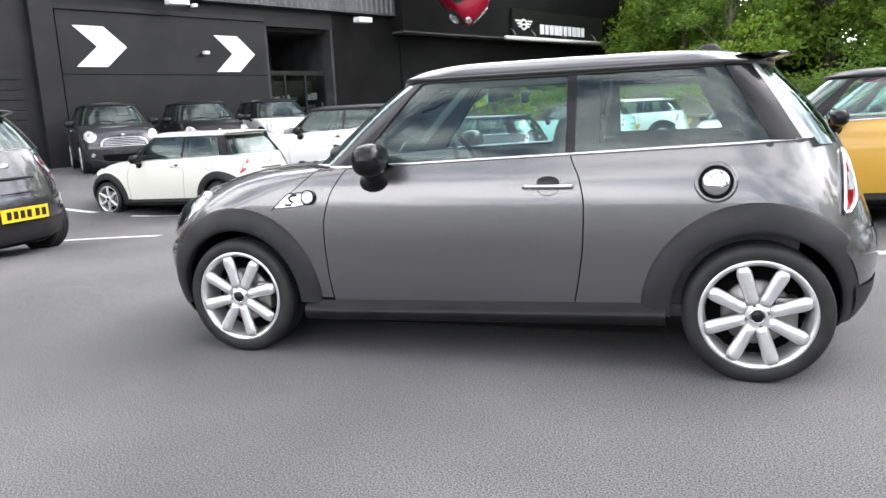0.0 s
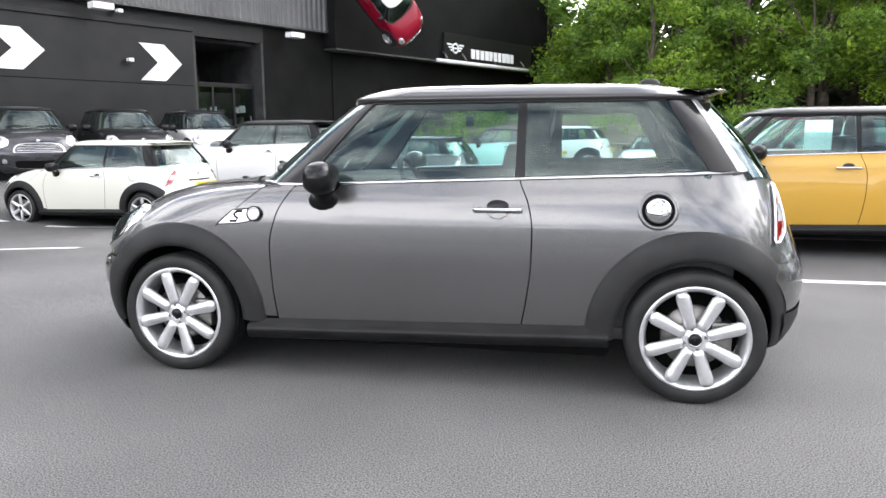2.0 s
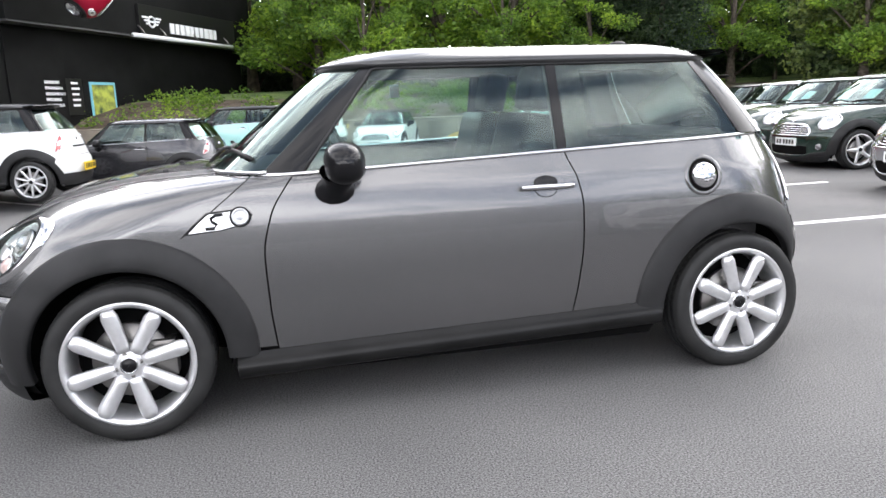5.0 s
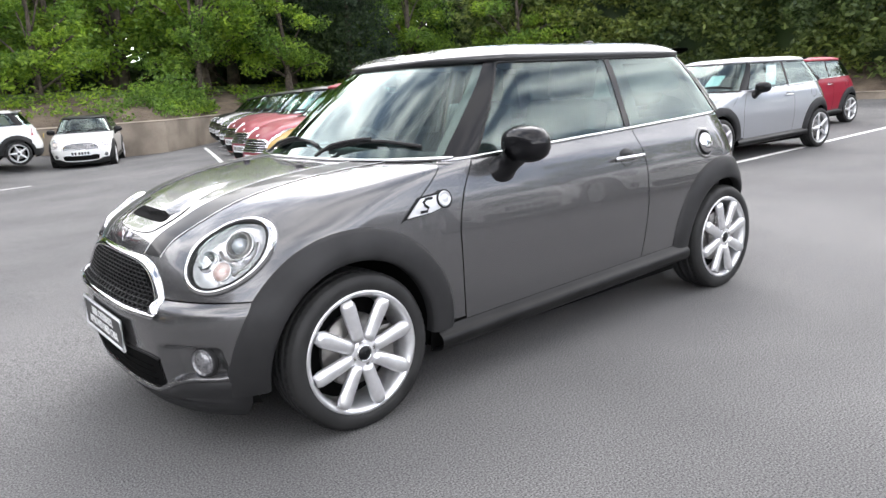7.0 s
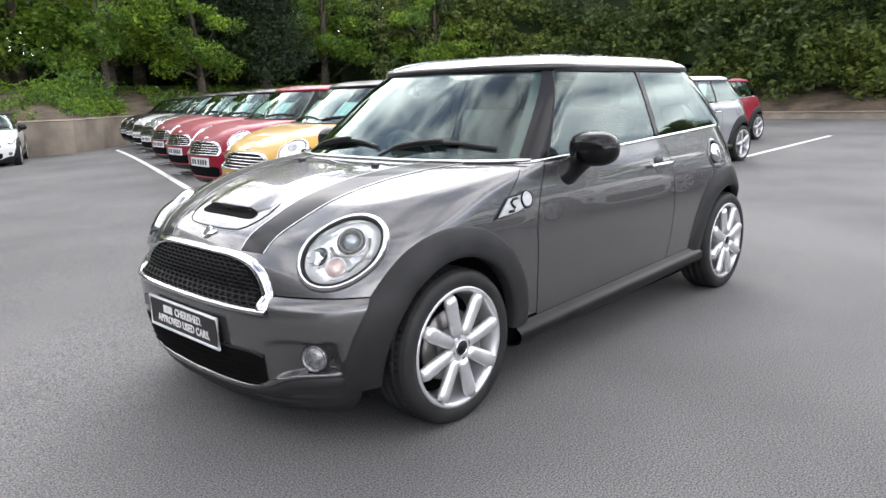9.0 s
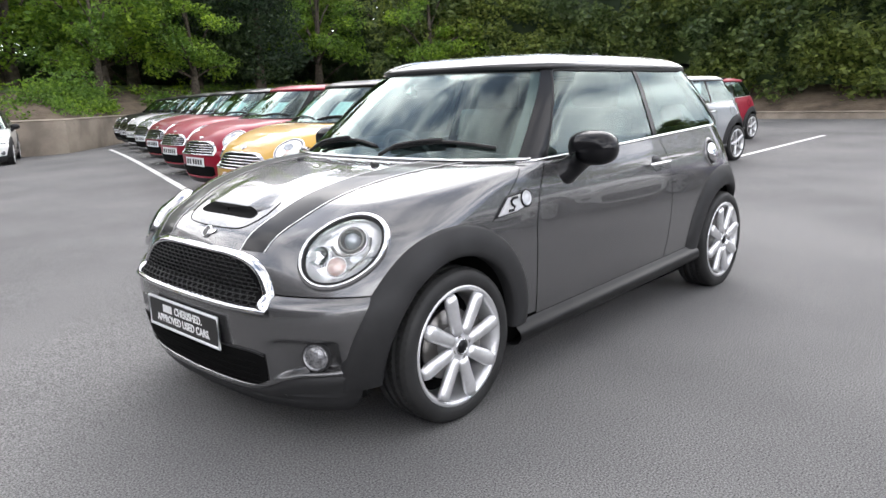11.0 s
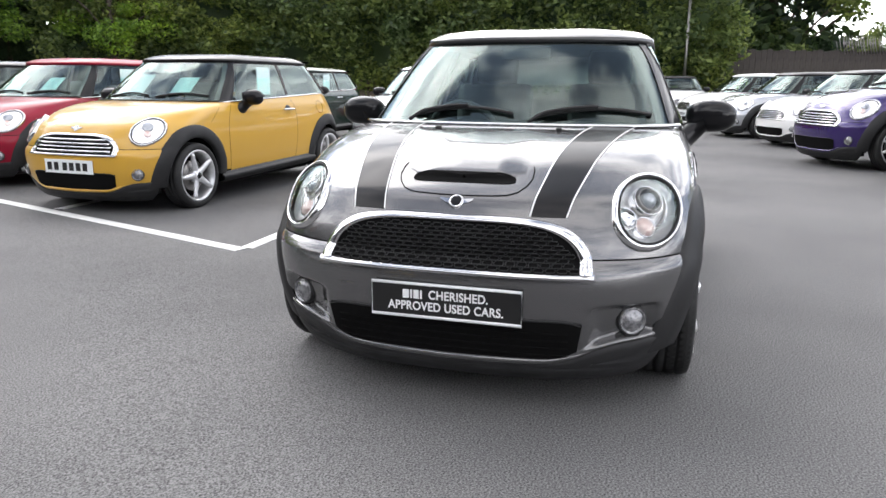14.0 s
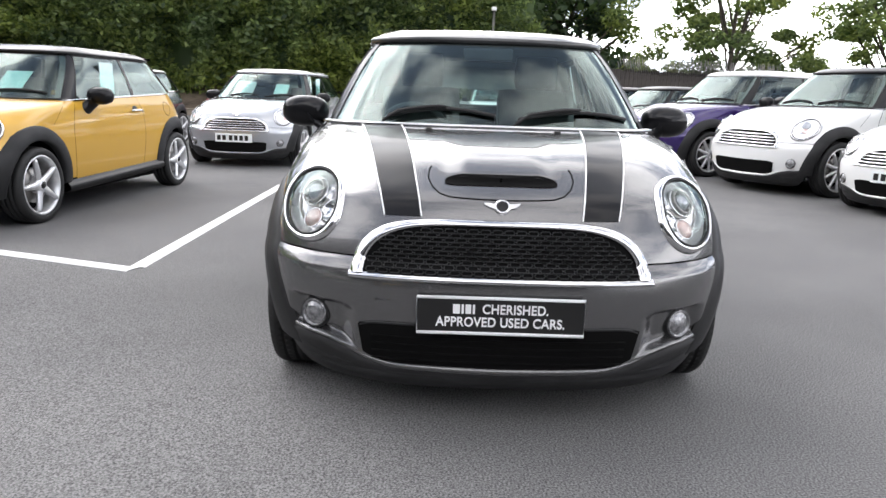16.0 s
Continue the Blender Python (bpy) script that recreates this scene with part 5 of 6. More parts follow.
def flood_lamp(x, z):
    ob = thing("flood_lamp", "white wall-mounted flood lamp", "lamp", "wall lamps", at=B_AT)
    part("housing", box(x - 0.3, x + 0.3, -0.95, -0.6, z - 0.1, z + 0.08, 0.03), PRINT_WHITE, ob)
    shape("arm", *tube([(x, -0.7, z), (x, -0.3, z + 0.15)], 0.03, 6), STEEL, ob)


def wall_camera(x, z):
    ob = thing("security_camera", "small white security camera on wall", "camera", "wall cameras", at=B_AT)
    part("housing", box(x - 0.08, x + 0.08, -0.42, -0.24, z - 0.05, z + 0.05, 0.02), PRINT_WHITE, ob)
    part("mount", box(x - 0.04, x + 0.04, -0.25, -0.14, z - 0.05, z + 0.05, 0.01), STEEL, ob)


flood_lamp(2.7, 5.32)
flood_lamp(9.6, 5.2)
wall_camera(3.68, 3.95)
wall_camera(3.45, 5.32)
board = thing("notice_board", "black notice board with pale printed bars", "sign", at=B_AT)
part("board", box(13.4, 15.3, -0.05, -0.01, 1.9, 3.2, 0.01), PRINT_BLACK, board)
for k in range(5):
    part("print_bar", box(13.5, 14.2 + 0.12 * (k % 3), -0.06, -0.05, 3.0 - 0.2 * k, 3.1 - 0.2 * k), PRINT_WHITE, board)
    part("print_bar", box(14.75, 15.1 + 0.05 * (k % 2), -0.06, -0.05, 3.0 - 0.2 * k, 3.08 - 0.2 * k), PRINT_WHITE, board)
poster = thing("framed_poster", "poster with pale blue edge and green picture", "poster", at=B_AT)
part("poster_frame", box(15.7, 17.1, -0.05, -0.012, 1.75, 3.1, 0.01), material("poster blue", (0.2, 0.5, 0.6), 0.4), poster)
part("picture", box(15.8, 17.0, -0.06, -0.05, 1.85, 3.0), varied(material("poster green", (0.1, 0.25, 0.1), 0.5), (0.02, 0.05, 0.03), (0.5, 0.55, 0.1), 2.5), poster)

# plain walls added unseen behind the camera, to darken low sky in reflections
part("wall_south", box(-40.0, 20.0, -19.4, -19.0, -0.2, 2.2), CLAD_GREY, None)
tagged(bpy.data.objects["wall_south"], "plain dark wall closing the yard", "wall", kind="structure")
part("wall_west", box(-40.4, -40.0, -19.4, 8.0, -0.2, 2.2), CLAD_GREY, None)
tagged(bpy.data.objects["wall_west"], "plain dark wall closing the yard", "wall", kind="structure")

# ---- retaining wall and bank ----
BLOCK = varied(material("buff concrete block", (0.24, 0.2, 0.16), 0.85), (0.18, 0.15, 0.12), (0.3, 0.255, 0.205), 1.2, 6.0, bump=0.4, bump_scale=40.0, fine=(60.0, 0.15))
SOIL = varied(material("brown bank soil", (0.09, 0.065, 0.045), 0.95), (0.05, 0.036, 0.025), (0.13, 0.1, 0.07), 1.5, 6.0, bump=0.8, bump_scale=8.0, distance=0.08)
GRASS = varied(material("rough grass", (0.08, 0.13, 0.03), 0.9), (0.05, 0.09, 0.02), (0.13, 0.18, 0.05), 0.8, 6.0, bump=0.6, bump_scale=30.0, distance=0.05)
WALL_LINE = [(-16.0, 27.0), (-4.0, 23.4), (5.5, 21.6), (8.6, 24.6), (19.0, 25.6), (24.0, 21.0), (25.2, 4.0), (25.6, -3.0)]


def run_wall(pts, height, thick, name, label):
    rows = [[], [], [], [], []]
    for i, (x, y) in enumerate(pts):
        a, b = Vector(pts[max(i - 1, 0)]), Vector(pts[min(i + 1, len(pts) - 1)])
        d = (b - a).normalized()
        n = Vector((-d.y, d.x))
        for r, (o, z) in enumerate(((0, -0.8), (0, height), (-0.03, height + 0.02), (thick + 0.03, height + 0.06), (thick, -0.8))):
            rows[r].append((x + n.x * o, y + n.y * o, z))
    return tagged(shape(name, *grid(rows), BLOCK, None, "", False), label, "wall", kind="structure")


run_wall(WALL_LINE[:5], 0.72, 0.25, "retaining_wall", "low buff block retaining wall")
run_wall(WALL_LINE[4:], 0.22, 0.25, "retaining_wall", "low buff block kerb wall under the hedge")
rows = []
for o, z in ((0.2, 0.62), (2.0, 1.15), (5.0, 1.7), (9.0, 2.0), (30.0, 2.6), (120.0, 4.0)):
    row = []
    for i, (x, y) in enumerate(WALL_LINE):
        c = Vector((4.0, 0.0))
        d = (Vector((x, y)) - c).normalized()
        for j in range(4 if i < len(WALL_LINE) - 1 else 1):
            x2, y2 = WALL_LINE[min(i + 1, len(WALL_LINE) - 1)]
            px, py = x + (x2 - x) * j / 4, y + (y2 - y) * j / 4
            d = (Vector((px, py)) - c).normalized()
            low = 0.42 * min(1.0, max(0.0, (20.0 - py) / 4.0 + 0.0 if px > 15 else 0.0)) if o < 3 else 0.0
            row.append((px + d.x * o, py + d.y * o, z - low + 0.12 * noise.noise((px * 0.5, py * 0.5, o))))
    rows.append(row)
tagged(shape("planted_bank", *grid(rows[:3]), SOIL), "brown soil bank behind the wall", "bank", kind="structure")
tagged(shape("grass_slope", *grid(rows[2:]), GRASS), "grassy slope under the trees", "grass", kind="structure")

# ---- foliage ----


def leaf_stuff(name, places, size, mat, parent=None, label="", seed=1):
    """Many small bent leaf blades at the given places."""
    rng = np.random.default_rng(seed)
    p = np.asarray(places, float)
    n = len(p)
    ax = rng.normal(size=(n, 3))
    ax[:, 2] *= 0.6
    ax /= np.linalg.norm(ax, axis=1, keepdims=True)
    up = rng.normal(size=(n, 3))
    bx = np.cross(ax, up)
    bx /= np.linalg.norm(bx, axis=1, keepdims=True) + 1e-9
    s = size * rng.uniform(0.6, 1.4, (n, 1))
    nn = np.cross(ax, bx)
    v = np.stack([p - ax * s, p + bx * s * 0.5 + nn * s * 0.15, p + ax * s, p - bx * s * 0.5 + nn * s * 0.15], 1).reshape(-1, 3)
    me = bpy.data.meshes.new(name)
    me.vertices.add(4 * n)
    me.vertices.foreach_set("co", v.ravel())
    me.loops.add(4 * n)
    me.loops.foreach_set("vertex_index", np.arange(4 * n))
    me.polygons.add(n)
    me.polygons.foreach_set("loop_start", np.arange(0, 4 * n, 4))
    me.update(calc_edges=True)
    me.materials.append(mat)
    ob = new(name, me)
    ob.parent = parent
    return tagged(ob, label)


def leaf_material(name, dark, light):
    m = bpy.data.materials.new(name)
    m.use_nodes = True
    n, l = m.node_tree.nodes, m.node_tree.links
    b = n["Principled BSDF"]
    geo, band = n.new("ShaderNodeNewGeometry"), n.new("ShaderNodeValToRGB")
    band.color_ramp.elements[0].color, band.color_ramp.elements[1].color = (*dark, 1), (*light, 1)
    l.new(geo.outputs["Random Per Island"], band.inputs["Fac"])
    place, patch, span, tint = n.new("ShaderNodeTexCoord"), n.new("ShaderNodeTexNoise"), n.new("ShaderNodeValToRGB"), n.new("ShaderNodeMix")
    patch.inputs["Scale"].default_value, patch.inputs["Detail"].default_value = 0.33, 3.0
    span.color_ramp.elements[0].position, span.color_ramp.elements[0].color = 0.36, (0.62, 0.68, 0.85, 1)
    span.color_ramp.elements[1].position, span.color_ramp.elements[1].color = 0.62, (1.25, 1.15, 0.85, 1)
    tint.data_type, tint.blend_type = "RGBA", "MULTIPLY"
    tint.inputs["Factor"].default_value = 1.0
    l.new(place.outputs["Object"], patch.inputs["Vector"])
    l.new(patch.outputs["Fac"], span.inputs["Fac"])
    l.new(band.outputs["Color"], tint.inputs["A"])
    l.new(span.outputs["Color"], tint.inputs["B"])
    l.new(tint.outputs["Result"], b.inputs["Base Color"])
    b.inputs["Roughness"].default_value = 0.5
    trans, mix = n.new("ShaderNodeBsdfTranslucent"), n.new("ShaderNodeMixShader")
    mix.inputs["Fac"].default_value = 0.56
    l.new(tint.outputs["Result"], trans.inputs["Color"])
    l.new(b.outputs["BSDF"], mix.inputs[1])
    l.new(trans.outputs["BSDF"], mix.inputs[2])
    l.new(mix.outputs["Shader"], n["Material Output"].inputs["Surface"])
    return m


LEAF = leaf_material("fresh green leaves", (0.08, 0.17, 0.016), (0.3, 0.46, 0.06))
LEAF_DARK = leaf_material("dark evergreen and shaded leaves", (0.016, 0.035, 0.016), (0.06, 0.1, 0.04))
LEAF_MID = leaf_material("olive green leaves", (0.04, 0.075, 0.018), (0.23, 0.3, 0.09))
BARK = varied(material("rough bark", (0.07, 0.055, 0.042), 0.95), (0.04, 0.032, 0.025), (0.11, 0.09, 0.07), 5.0, 6.0, bump=0.9, bump_scale=18.0, distance=0.04)


def blob_points(rng, count, centre, radii, shell=0.55):
    d = rng.normal(size=(count, 3))
    d /= np.linalg.norm(d, axis=1, keepdims=True)
    r = rng.uniform(shell, 1.0, (count, 1)) ** 0.6
    return np.array(centre) + d * r * np.array(radii)


def build_tree(kind, seed, height, spread, leaves):
    """Tapered trunk, limbs, and a crown of leaf clumps."""
    rng = np.random.default_rng(seed)
    tree = thing("tree", "", "tree", "trees round the yard")
    lean = rng.uniform(-0.3, 0.3, 2)
    trunk = [(lean[0] * s * s, lean[1] * s * s, s * height * 0.75) for s in np.linspace(0, 1, 8)]
    rows = []
    for i, p in enumerate(trunk):
        r = 0.24 * (1 - i / 8.5) + (0.09 if i == 0 else 0)
        rows.append([(p[0] + r * math.cos(a), p[1] + r * math.sin(a), p[2] - (0.3 if i == 0 else 0)) for a in np.linspace(0, math.tau, 9, endpoint=False)])
    shape("trunk", *grid(rows, closed=True), BARK, tree)
    pts = []
    clumps = {"conifer": 40, "sparse": 110}.get(kind, 34)
    for c in range(clumps):
        if kind == "conifer":
            s = (c + 0.5) / clumps
            z = height * (0.06 + 0.94 * s)
            r = spread * (1 - s) ** 0.7
            a = c * 2.4
            centre = (r * 0.7 * math.cos(a), r * 0.7 * math.sin(a), z)
            rad = (0.35 + 0.5 * r, 0.35 + 0.5 * r, 0.8)
        else:
            a = c * 2.399
            s = rng.uniform(0.16, 1.0)
            r = spread * math.sin(math.pi * min(0.96, 0.18 + 0.75 * s)) * rng.uniform(0.35, 1.0)
            centre = (lean[0] + r * math.cos(a), lean[1] + r * math.sin(a), height * s)
            q = rng.uniform(0.7, 1.25)
            rad = (0.95 * q, 0.95 * q, 0.62 * q)
            if kind == "sparse":
                rad = (0.75 * q, 0.75 * q, 0.5 * q)
            if c % 3 == 0:
                base = trunk[min(7, int(7 * s * 0.8))]
                shape("limb", *tube([base, ((base[0] + centre[0]) / 2, (base[1] + centre[1]) / 2, (base[2] + centre[2]) / 2 + 0.2), centre], 0.05, 5), BARK, tree)
        pts.append(blob_points(rng, leaves // clumps, centre, rad, 0.2))
    mat = {"conifer": LEAF_DARK, "fresh": LEAF, "olive": LEAF_MID, "sparse": LEAF_MID}[kind]
    leaf_stuff("crown", np.concatenate(pts), {"conifer": 0.09, "sparse": 0.12}.get(kind, 0.11), mat, tree, "", seed)
    return tree


TREE = {
    "fresh_a": build_tree("fresh", 3, 9.5, 3.3, 9000),
    "fresh_b": build_tree("fresh", 8, 8.0, 3.0, 8000),
    "olive": build_tree("olive", 5, 9.0, 3.2, 15000),
    "sparse": build_tree("sparse", 12, 11.0, 4.3, 26000),
    "conifer": build_tree("conifer", 6, 9.5, 2.3, 24000),
}
TREE_LABEL = {"sparse": "thin-leaved tree standing against the bright sky", "fresh_a": "tall broadleaf tree with fresh green leaves", "fresh_b": "spreading broadleaf tree with bright green leaves", "olive": "dense broadleaf tree with olive green leaves", "conifer": "dark dense conifer on the bank"}


def bank_level(x, y):
    c = Vector((4.0, 0.0))
    r = (Vector((x, y)) - c).length
    return float(np.interp(r - 23.0, (0, 3, 9, 30), (0.7, 1.3, 2.0, 2.5)))


first = set()


def plant(kind, x, y, turn, size=1.0, z=None):
    m = pose(x, y, bank_level(x, y) - 0.15 if z is None else z, 0, 0, turn) @ Matrix.Diagonal((size, size, size, 1))
    if kind in first:
        ob = copy_thing(TREE[kind], m)
        ob.matrix_basis = m
    else:
        first.add(kind)
        ob = TREE[kind]
        ob.matrix_basis = m
    return tagged(ob, TREE_LABEL[kind])


# right of the building and along the bank
for i, (kind, x, y, s) in enumerate((
    ("fresh_a", 1.5, 33.5, 1.1), ("fresh_b", 4.5, 31.0, 1.0), ("fresh_a", 7.5, 32.5, 1.15), ("fresh_b", 10.5, 30.5, 1.1),
    ("fresh_a", 13.0, 33.0, 1.2), ("conifer", 15.2, 31.0, 1.15), ("fresh_b", 18.0, 33.5, 1.2), ("conifer", 17.2, 28.4, 0.95), ("conifer", 24.3, 29.6, 0.42),
    ("fresh_a", 21.5, 35.0, 1.2), ("fresh_b", 23.3, 22.7, 0.78), ("fresh_a", 30.5, 27.5, 0.95), ("fresh_a", 22.0, 30.0, 0.9), ("fresh_b", 0.5, 38.0, 1.2),
    ("fresh_a", -2.0, 41.0, 1.4), ("olive", 4.0, 40.0, 1.7), ("fresh_a", 9.0, 40.0, 1.9), ("olive", 15.0, 41.0, 2.0),
    ("conifer", 21.0, 40.0, 2.0), ("olive", 27.0, 37.0, 1.9), ("olive", 28.0, 28.0, 1.2), ("olive", 29.5, 22.5, 1.2),
    ("olive", 30.5, 17.0, 1.2), ("olive", 31.0, 11.5, 1.15), ("olive", 31.5, 6.0, 1.1), ("olive", 32.0, 1.0, 1.0),
    ("fresh_b", 3.0, 27.5, 0.75), ("fresh_a", 9.5, 28.5, 0.72), ("fresh_b", 13.5, 28.0, 0.7),
    ("sparse", 45.0, -6.8, 1.0), ("sparse", 45.0, -18.4, 0.95), ("sparse", 45.0, -29.5, 1.0), ("sparse", 58.0, -15.5, 0.45), ("sparse", 60.0, -31.0, 0.5), ("fresh_a", 33.0, 25.0, 1.4), ("olive", 34.0, -29.0, 1.0),
)):
    plant(kind, x, y, i * 67.0, s * (1.35 if y < -3 else 1.0), -1.8 if y < -3 else None)

# hedge along the far side
rng = np.random.default_rng(11)
HEDGE = [(21.5, 25.0), (25.2, 20.5), (26.4, 12.0), (26.8, 4.0), (27.2, -3.5)]
pts = []
for (x0, y0), (x1, y1) in zip(HEDGE[:-1], HEDGE[1:]):
    length = math.hypot(x1 - x0, y1 - y0)
    for c in range(int(length * 19)):
        s, z = rng.uniform(0, 1), rng.uniform(0.75, 6.6)
        depth = rng.uniform(-0.7, 1.0) + 0.12 * z
        px, py = x0 + (x1 - x0) * s + depth, y0 + (y1 - y0) * s
        pts.append(blob_points(rng, 90, (px, py, z), (0.75, 0.75, 0.55), 0.2))
hedge = leaf_stuff("hedge", np.concatenate(pts), 0.125, LEAF_MID, None, "tall unclipped evergreen hedge above the wall", 4)
tagged(hedge, category="hedge", kind="stuff")
# a flat dark sheet stands for the shade deep in the hedge
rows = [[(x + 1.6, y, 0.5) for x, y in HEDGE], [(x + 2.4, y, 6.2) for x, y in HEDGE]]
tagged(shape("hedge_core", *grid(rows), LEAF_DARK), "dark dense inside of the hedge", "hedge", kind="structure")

# low plants on the bank
pts = []
for c in range(260):
    i = rng.integers(0, 4)
    (x0, y0), (x1, y1) = WALL_LINE[i], WALL_LINE[i + 1]
    s, o = rng.uniform(0, 1), rng.uniform(0.5, 5.5)
    d = (Vector((x0 + (x1 - x0) * s, y0 + (y1 - y0) * s)) - Vector((4.0, 0.0))).normalized()
    px, py = x0 + (x1 - x0) * s + d.x * o, y0 + (y1 - y0) * s + d.y * o
    pts.append(blob_points(rng, 60, (px, py, 0.75 + 0.2 * o + rng.uniform(0, 0.25)), (0.5, 0.5, 0.3), 0.1))
tagged(leaf_stuff("ground_cover", np.concatenate(pts), 0.07, LEAF, None, "low green shrubs on the soil bank", 5), category="shrubs", kind="stuff")
pts = [blob_points(rng, 500, (x, y, z), (1.0, 1.0, 0.9), 0.1) for x, y, z in ((6.8, 25.0, 1.6), (5.8, 24.6, 1.4), (7.6, 25.6, 1.7))]
tagged(leaf_stuff("shrub", np.concatenate(pts), 0.08, LEAF, None, "bright green leafy shrub above the wall", 6), category="shrub")

# wood behind the bank; dark leaves put its shade into the colour
pts = []
for c in range(1500):
    a = rng.uniform(-0.35, 2.15)
    r = rng.uniform(40.0, 47.0)
    z = 1.0 + 8.0 * rng.uniform(0, 1) ** 1.8
    pts.append(blob_points(rng, 60, (2.0 + r * math.cos(a), 4.0 + r * math.sin(a) * 0.95, z), (1.6, 1.6, 1.1), 0.1))
wood = [p for p in pts if not (p[:, 0].mean() < 0.5 and p[:, 1].mean() < 41)]
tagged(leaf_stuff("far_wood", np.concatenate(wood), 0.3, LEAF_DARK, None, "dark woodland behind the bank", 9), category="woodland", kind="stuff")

# dark curtain behind the leaves, the wood's shade put into its colour
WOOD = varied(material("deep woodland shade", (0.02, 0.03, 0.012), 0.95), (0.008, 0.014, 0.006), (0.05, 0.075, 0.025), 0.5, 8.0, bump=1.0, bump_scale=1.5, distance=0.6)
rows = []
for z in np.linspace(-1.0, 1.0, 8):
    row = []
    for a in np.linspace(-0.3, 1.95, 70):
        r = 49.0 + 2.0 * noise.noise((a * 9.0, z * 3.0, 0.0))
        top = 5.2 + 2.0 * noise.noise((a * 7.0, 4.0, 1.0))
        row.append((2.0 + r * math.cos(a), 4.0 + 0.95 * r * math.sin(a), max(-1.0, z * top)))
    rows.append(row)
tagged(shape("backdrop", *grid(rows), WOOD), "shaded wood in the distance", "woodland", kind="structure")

# fence on the far side
FENCE = varied(material("dark stained timber", (0.04, 0.034, 0.03), 0.85), (0.03, 0.025, 0.022), (0.055, 0.047, 0.04), 3.0, bump=0.3, bump_scale=20.0)
fence = thing("fence", "dark stained close-boarded timber fence", "fence")
mesh_board = None
pts = [(28.0, -3.0), (33.0, -14.0), (31.0, -32.0)]
for (x0, y0), (x1, y1) in zip(pts[:-1], pts[1:]):
    length = math.hypot(x1 - x0, y1 - y0)
    turn = math.degrees(math.atan2(y1 - y0, x1 - x0))
    for k in range(int(length / 0.25)):
        if mesh_board is None:
            o = part("board", box(0, 0.235, -0.02, 0.02, 0.0, 2.5, 0.006), FENCE, fence)
            mesh_board = o.data
        else:
            o = new("board", mesh_board)
            o.parent = fence
        s = k * 0.25 / length
        o.matrix_basis = pose(x0 + (x1 - x0) * s, y0 + (y1 - y0) * s, 0.03 * ((k * 7) % 3), 0, 0, turn)
spikes = []
for k in range(70):
    s = k / 69
    x, y = 30.2 + 2.8 * min(1.0, s * 1.3), -8.0 - 8.5 * s
    for j in range(3):
        spikes.append(tube([(x + 0.02 * j, y + 0.12 * j, 2.4), (x - 0.1 + 0.25 * ((k * 5 + j * 3) % 4) / 4, y + 0.12 * j + 0.15, 3.15 - 0.12 * ((k + j) % 3))], 0.012, 4))
tagged(shape("fence_topping", *joined(*spikes), STEEL, fence, "grey metal spikes along the fence top"), kind="stuff")


def lamp_post(x, y, z, h):
    ob = thing("lamp_post", "slender grey lamp post among the trees", "lamp post", "lamp posts", at=pose(x, y, z))
    shape("post", *tube([(0, 0, 0), (0, 0, h)], 0.06, 8), STEEL, ob)
    part("lamp_head", box(-0.12, 0.4, -0.1, 0.1, h, h + 0.14, 0.03), PRINT_WHITE, ob)


lamp_post(28.0, 23.4, 0.6, 5.4)
lamp_post(27.0, -1.6, 0.4, 4.2)

# ---- the grey car in the middle ----
hero = thing("hatchback", "dark grey metallic three-door hatchback with black roof and bonnet stripes", "car")
bumper, _ = build_hatchback(hero, True, GREY, ROOF_BLACK, "eight", True, (8, 0, 5, 0))
hero_extras(hero, bumper)
build_cabin(hero, True)

# ---- the parked cars ----
PROTO = {}


def parked(paint, roof_paint, label, x, y, turn, plate=True, scale=(1, 1, 1), z=None, card=False, style="five"):
    m = pose(x, y, fall(x, y) if z is None else z, 0, 0, turn)
    if style not in PROTO:
        base = thing("parked_car", "", "car", "parked cars")
        b, _ = build_hatchback(base, False, WHITE, BLACK_PAINT, style, False)
        build_plate(base, (), False, CARD_WHITE, PRINT_BLACK, -1.895, 0.41)
        build_plate(base, (), False, PLATE_YELLOW, PRINT_BLACK, 1.84, 0.46 if style == "ten" else 0.68, nose=False)
        build_cabin(base, False)
        PROTO[style] = base
        ob = base
        ob.matrix_basis = m
    else:
        ob = copy_thing(PROTO[style], m)
    ob.matrix_basis = m @ Matrix.Diagonal((*scale, 1))
    for child in ob.children_recursive:
        for slot in child.material_slots:
            nm = child.name.split(".")[0]
            if slot.material == WHITE or nm in ("bonnet", "front_bumper", "front_wing", "door", "rear_quarter", "rear_bumper", "intake_lip"):
                slot.link = "OBJECT"
                slot.material = paint
            elif nm in ("roof", "roof_spoiler"):
                slot.link = "OBJECT"
                slot.material = roof_paint
    tagged(ob, label, "car", "parked cars")
    if not plate:
        for child in list(ob.children_recursive):
            if child.name.startswith(("plate_bar", "number_plate")):
                bpy.data.objects.remove(child)
    for child in list(ob.children):
        if child.name.startswith("price_card"):
            bpy.data.objects.remove(child)
    if card:
        for yy, mat in ((-0.662, CARD),):
            o = part("price_card", box(0.0, 0.24, yy - 0.002, yy + 0.002, 1.0, 1.28, 0.001), mat, ob)
        for y0, y1, z0, z1, mat in ((0.1, 0.42, 1.0, 1.2, CARD_WHITE), (-0.42, -0.22, 1.02, 1.17, CARD)):
            sheet = [[(CABIN.x_front(y, z) + 0.02 + d, y, z) for y in np.linspace(y0, y1, 4)] for z, d in ((z0, 0.0), (z1, 0.0), (z1, 0.003), (z0, 0.003))]
            shape("price_card", *grid(sheet), mat, ob, "", False)
    return ob


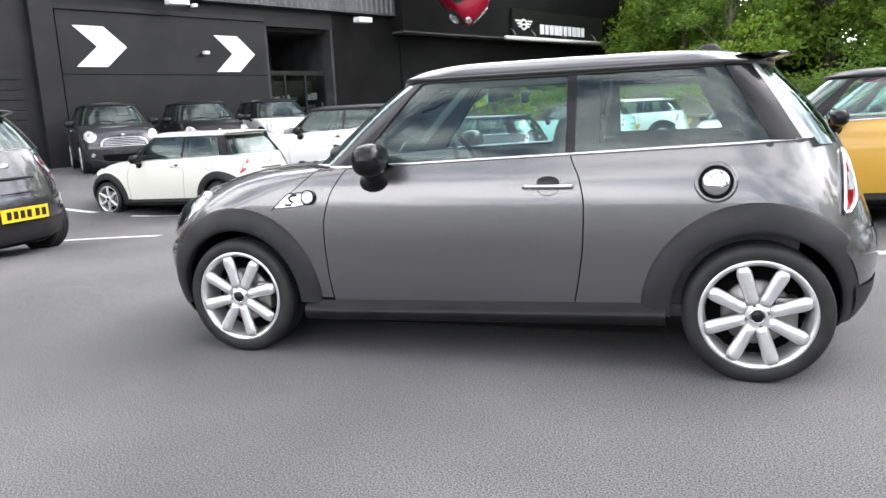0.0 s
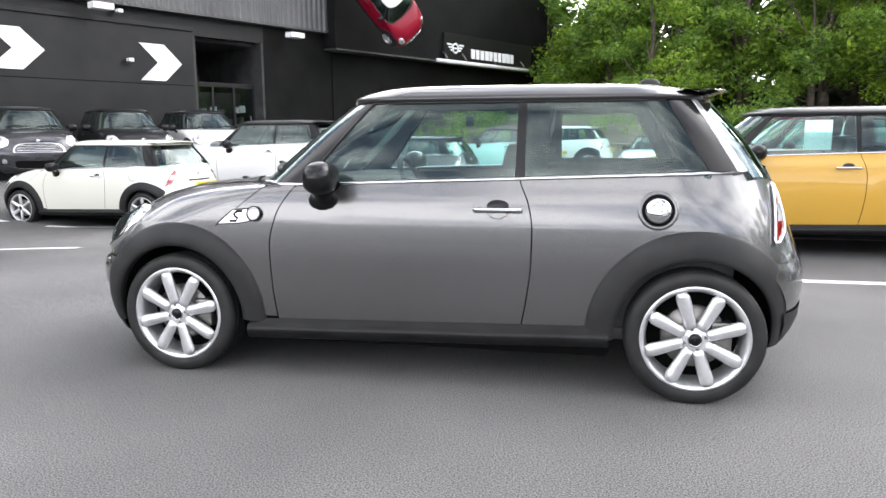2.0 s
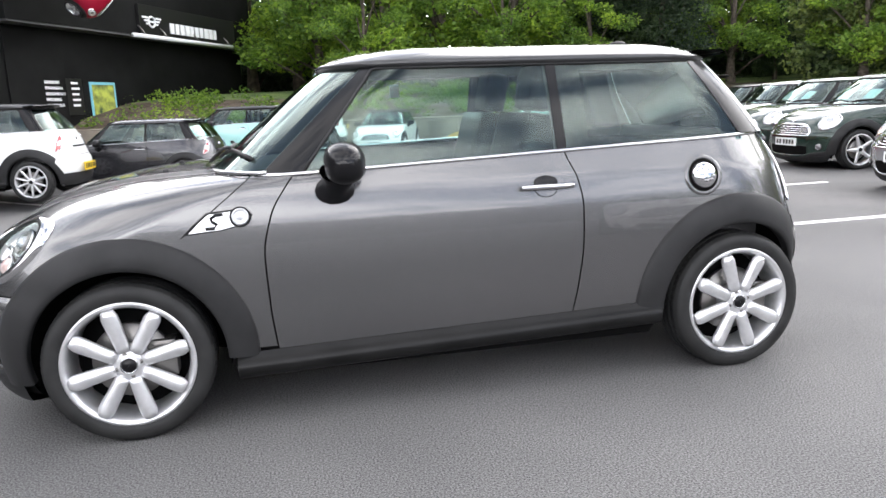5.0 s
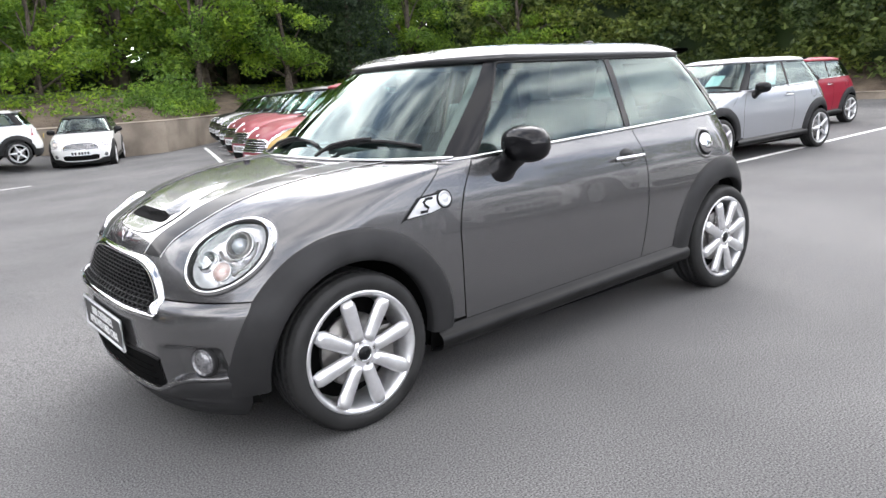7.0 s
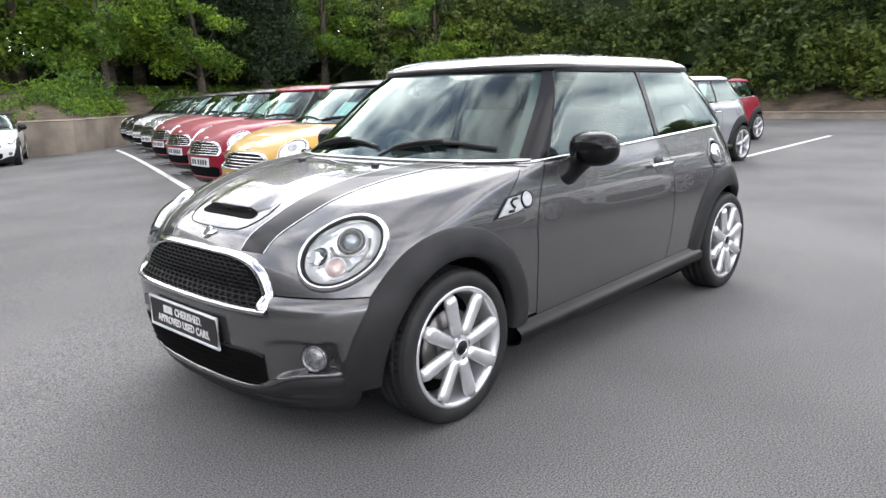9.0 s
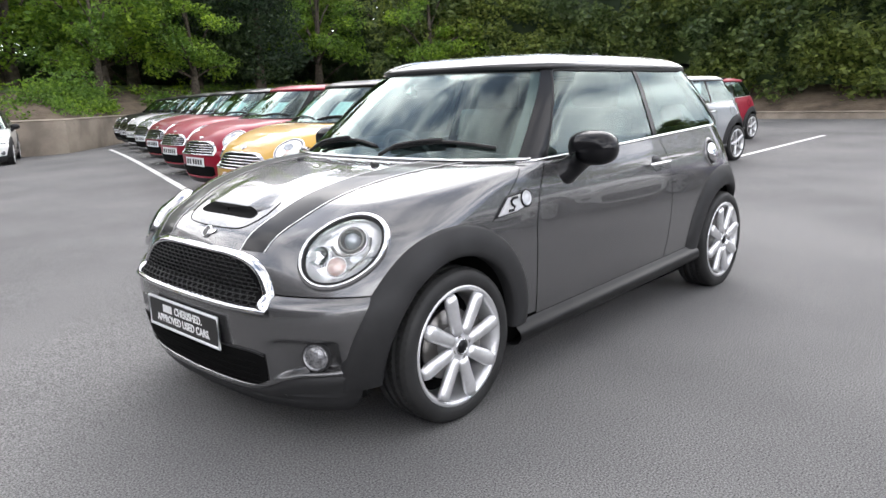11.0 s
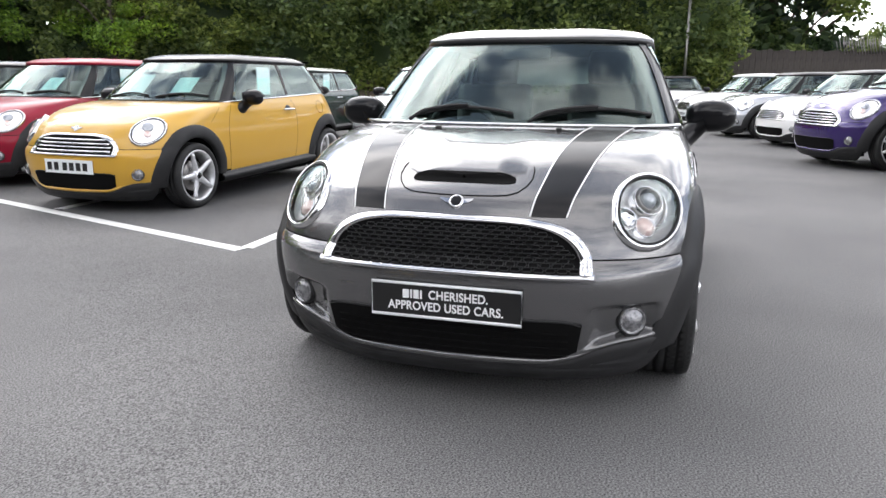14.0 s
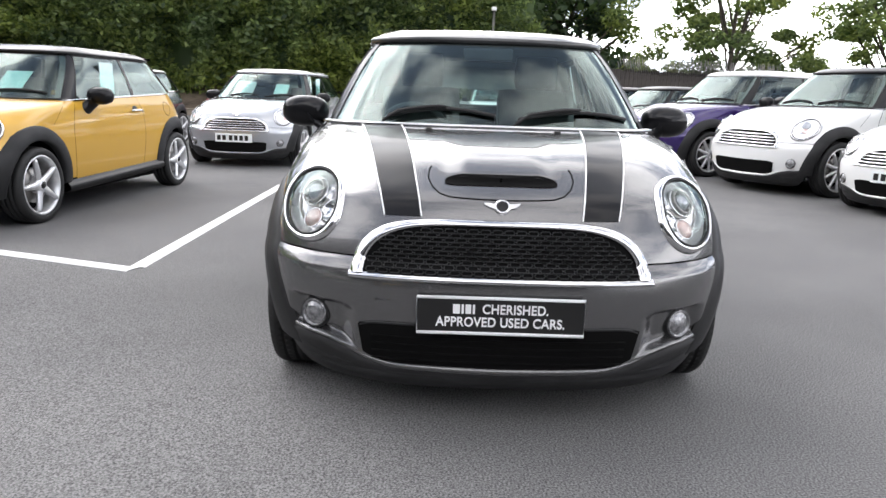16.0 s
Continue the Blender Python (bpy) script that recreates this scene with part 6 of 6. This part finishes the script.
CM = (1.1, 1.06, 1.15)
parked(YELLOW, BLACK_PAINT, "yellow three-door hatchback with black roof and black arches", 2.77, 4.08, -3.5, card=True)
row = [(RED, RED, "red hatchback with red roof in the bay row"), (RED, BLACK_PAINT, "red hatchback with black roof in the bay row"), (DARK_RED, BLACK_PAINT, "dark red hatchback in the bay row"), (SILVER, BLACK_PAINT, "silver hatchback with black roof in the bay row"), (WHITE, BLACK_PAINT, "white hatchback with black roof in the bay row"), (BLACK_PAINT, BLACK_PAINT, "black hatchback at the row's end"), (BLACK_PAINT, BLACK_PAINT, "black hatchback by the retaining wall")]
for k, (p, r, text) in enumerate(row, 1):
    parked(p, r, text, 2.77 + 0.87 * k, 4.08 + 2.45 * k, -3.5, card=k < 3)
parked(SILVER, SILVER, "silver hatchback with body-coloured roof behind the yellow car", 7.9, 3.0, -5.0, card=True)
parked(RED, RED, "red hatchback parked behind the silver one", 13.0, 4.6, -5.0)
for k, p in enumerate((GREEN, GREEN, SILVER, BLACK_PAINT)):
    parked(p, p, ("dark green hatchback in the second row", "dark green hatchback in the second row", "silver hatchback in the second row", "black hatchback in the second row")[k], 9.0 + 0.87 * k, 6.3 + 2.45 * k, -5.0, card=k < 2)
# cars on the other side
parked(CHARCOAL, CHARCOAL, "charcoal five-door hatchback with yellow rear plate", -7.4, 1.68, 0, scale=CM, style="ten")
parked(WHITE, BLACK_PAINT, "white hatchback with black roof facing the aisle", 3.98, -5.92, -60, style="six")
parked(WHITE, BLACK_PAINT, "tall white five-door hatchback with black arches", 6.0, -5.5, -67, False, CM, style="ten")
parked(PURPLE, WHITE, "purple metallic tall hatchback with white roof", 8.05, -4.72, -69, False, CM, style="ten")
parked(WHITE, BLACK_PAINT, "white hatchback with black roof in the far row", 11.4, -4.4, -68, False)
parked(SILVER, BLACK_PAINT, "silver hatchback with black roof in the far row", 13.8, -3.7, -68, False)
parked(WHITE, WHITE, "white hatchback in the far row", 16.2, -3.0, -68)
parked(WHITE, BLACK_PAINT, "white open-top car with dark hood by the hedge", 21.6, -1.2, 8)
# cars by the building
parked(CREAM, CREAM, "cream white three-door hatchback with yellow rear plate", -7.25, 6.95, -6, style="six")
parked(WHITE, BLACK_PAINT, "tall white five-door hatchback with black roof", -6.0, 10.5, -4.7, scale=CM, style="ten")
parked(CHARCOAL, CHARCOAL, "charcoal estate hatchback beside the white cars", -3.5, 12.4, -15)
parked(AQUA, BLACK_PAINT, "pale aqua car with black soft roof", -1.8, 17.0, -12)
parked(WHITE, WHITE, "white hatchback near the retaining wall", -0.4, 19.4, -12)
parked(WHITE, BLACK_PAINT, "white car with dark hood facing the yard", 2.8, 20.4, 70)
parked(CHARCOAL, BLACK_PAINT, "charcoal tall hatchback parked against the black wall", -12.5, 10.9, 139, False, CM)
parked(BLACK_PAINT, BLACK_PAINT, "black tall hatchback parked against the black wall", -11.37, 13.0, 139, False, CM)
parked(WHITE, BLACK_PAINT, "white hatchback with black roof by the doorway", -10.32, 15.08, 139, False, CM)
# the red car hung on the wall
o = parked(RED, WHITE, "red hatchback with white roof hung on the black wall", 0, 0, 0)
nrm = (Vector((0.45, -0.87, 0.1)) + 0.3 * Vector((0.87, 0.45, 0))).normalized()
a = Vector((0.87, 0.45, 0)) * 0.7 + Vector((0, 0, -0.72))
a = (a - nrm * a.dot(nrm)).normalized()
m = Matrix((-a.normalized(), nrm.cross(-a.normalized()), nrm)).transposed().to_4x4()
m.translation = B_AT @ Vector((12.9, -1.6, 6.7))
o.matrix_basis = m
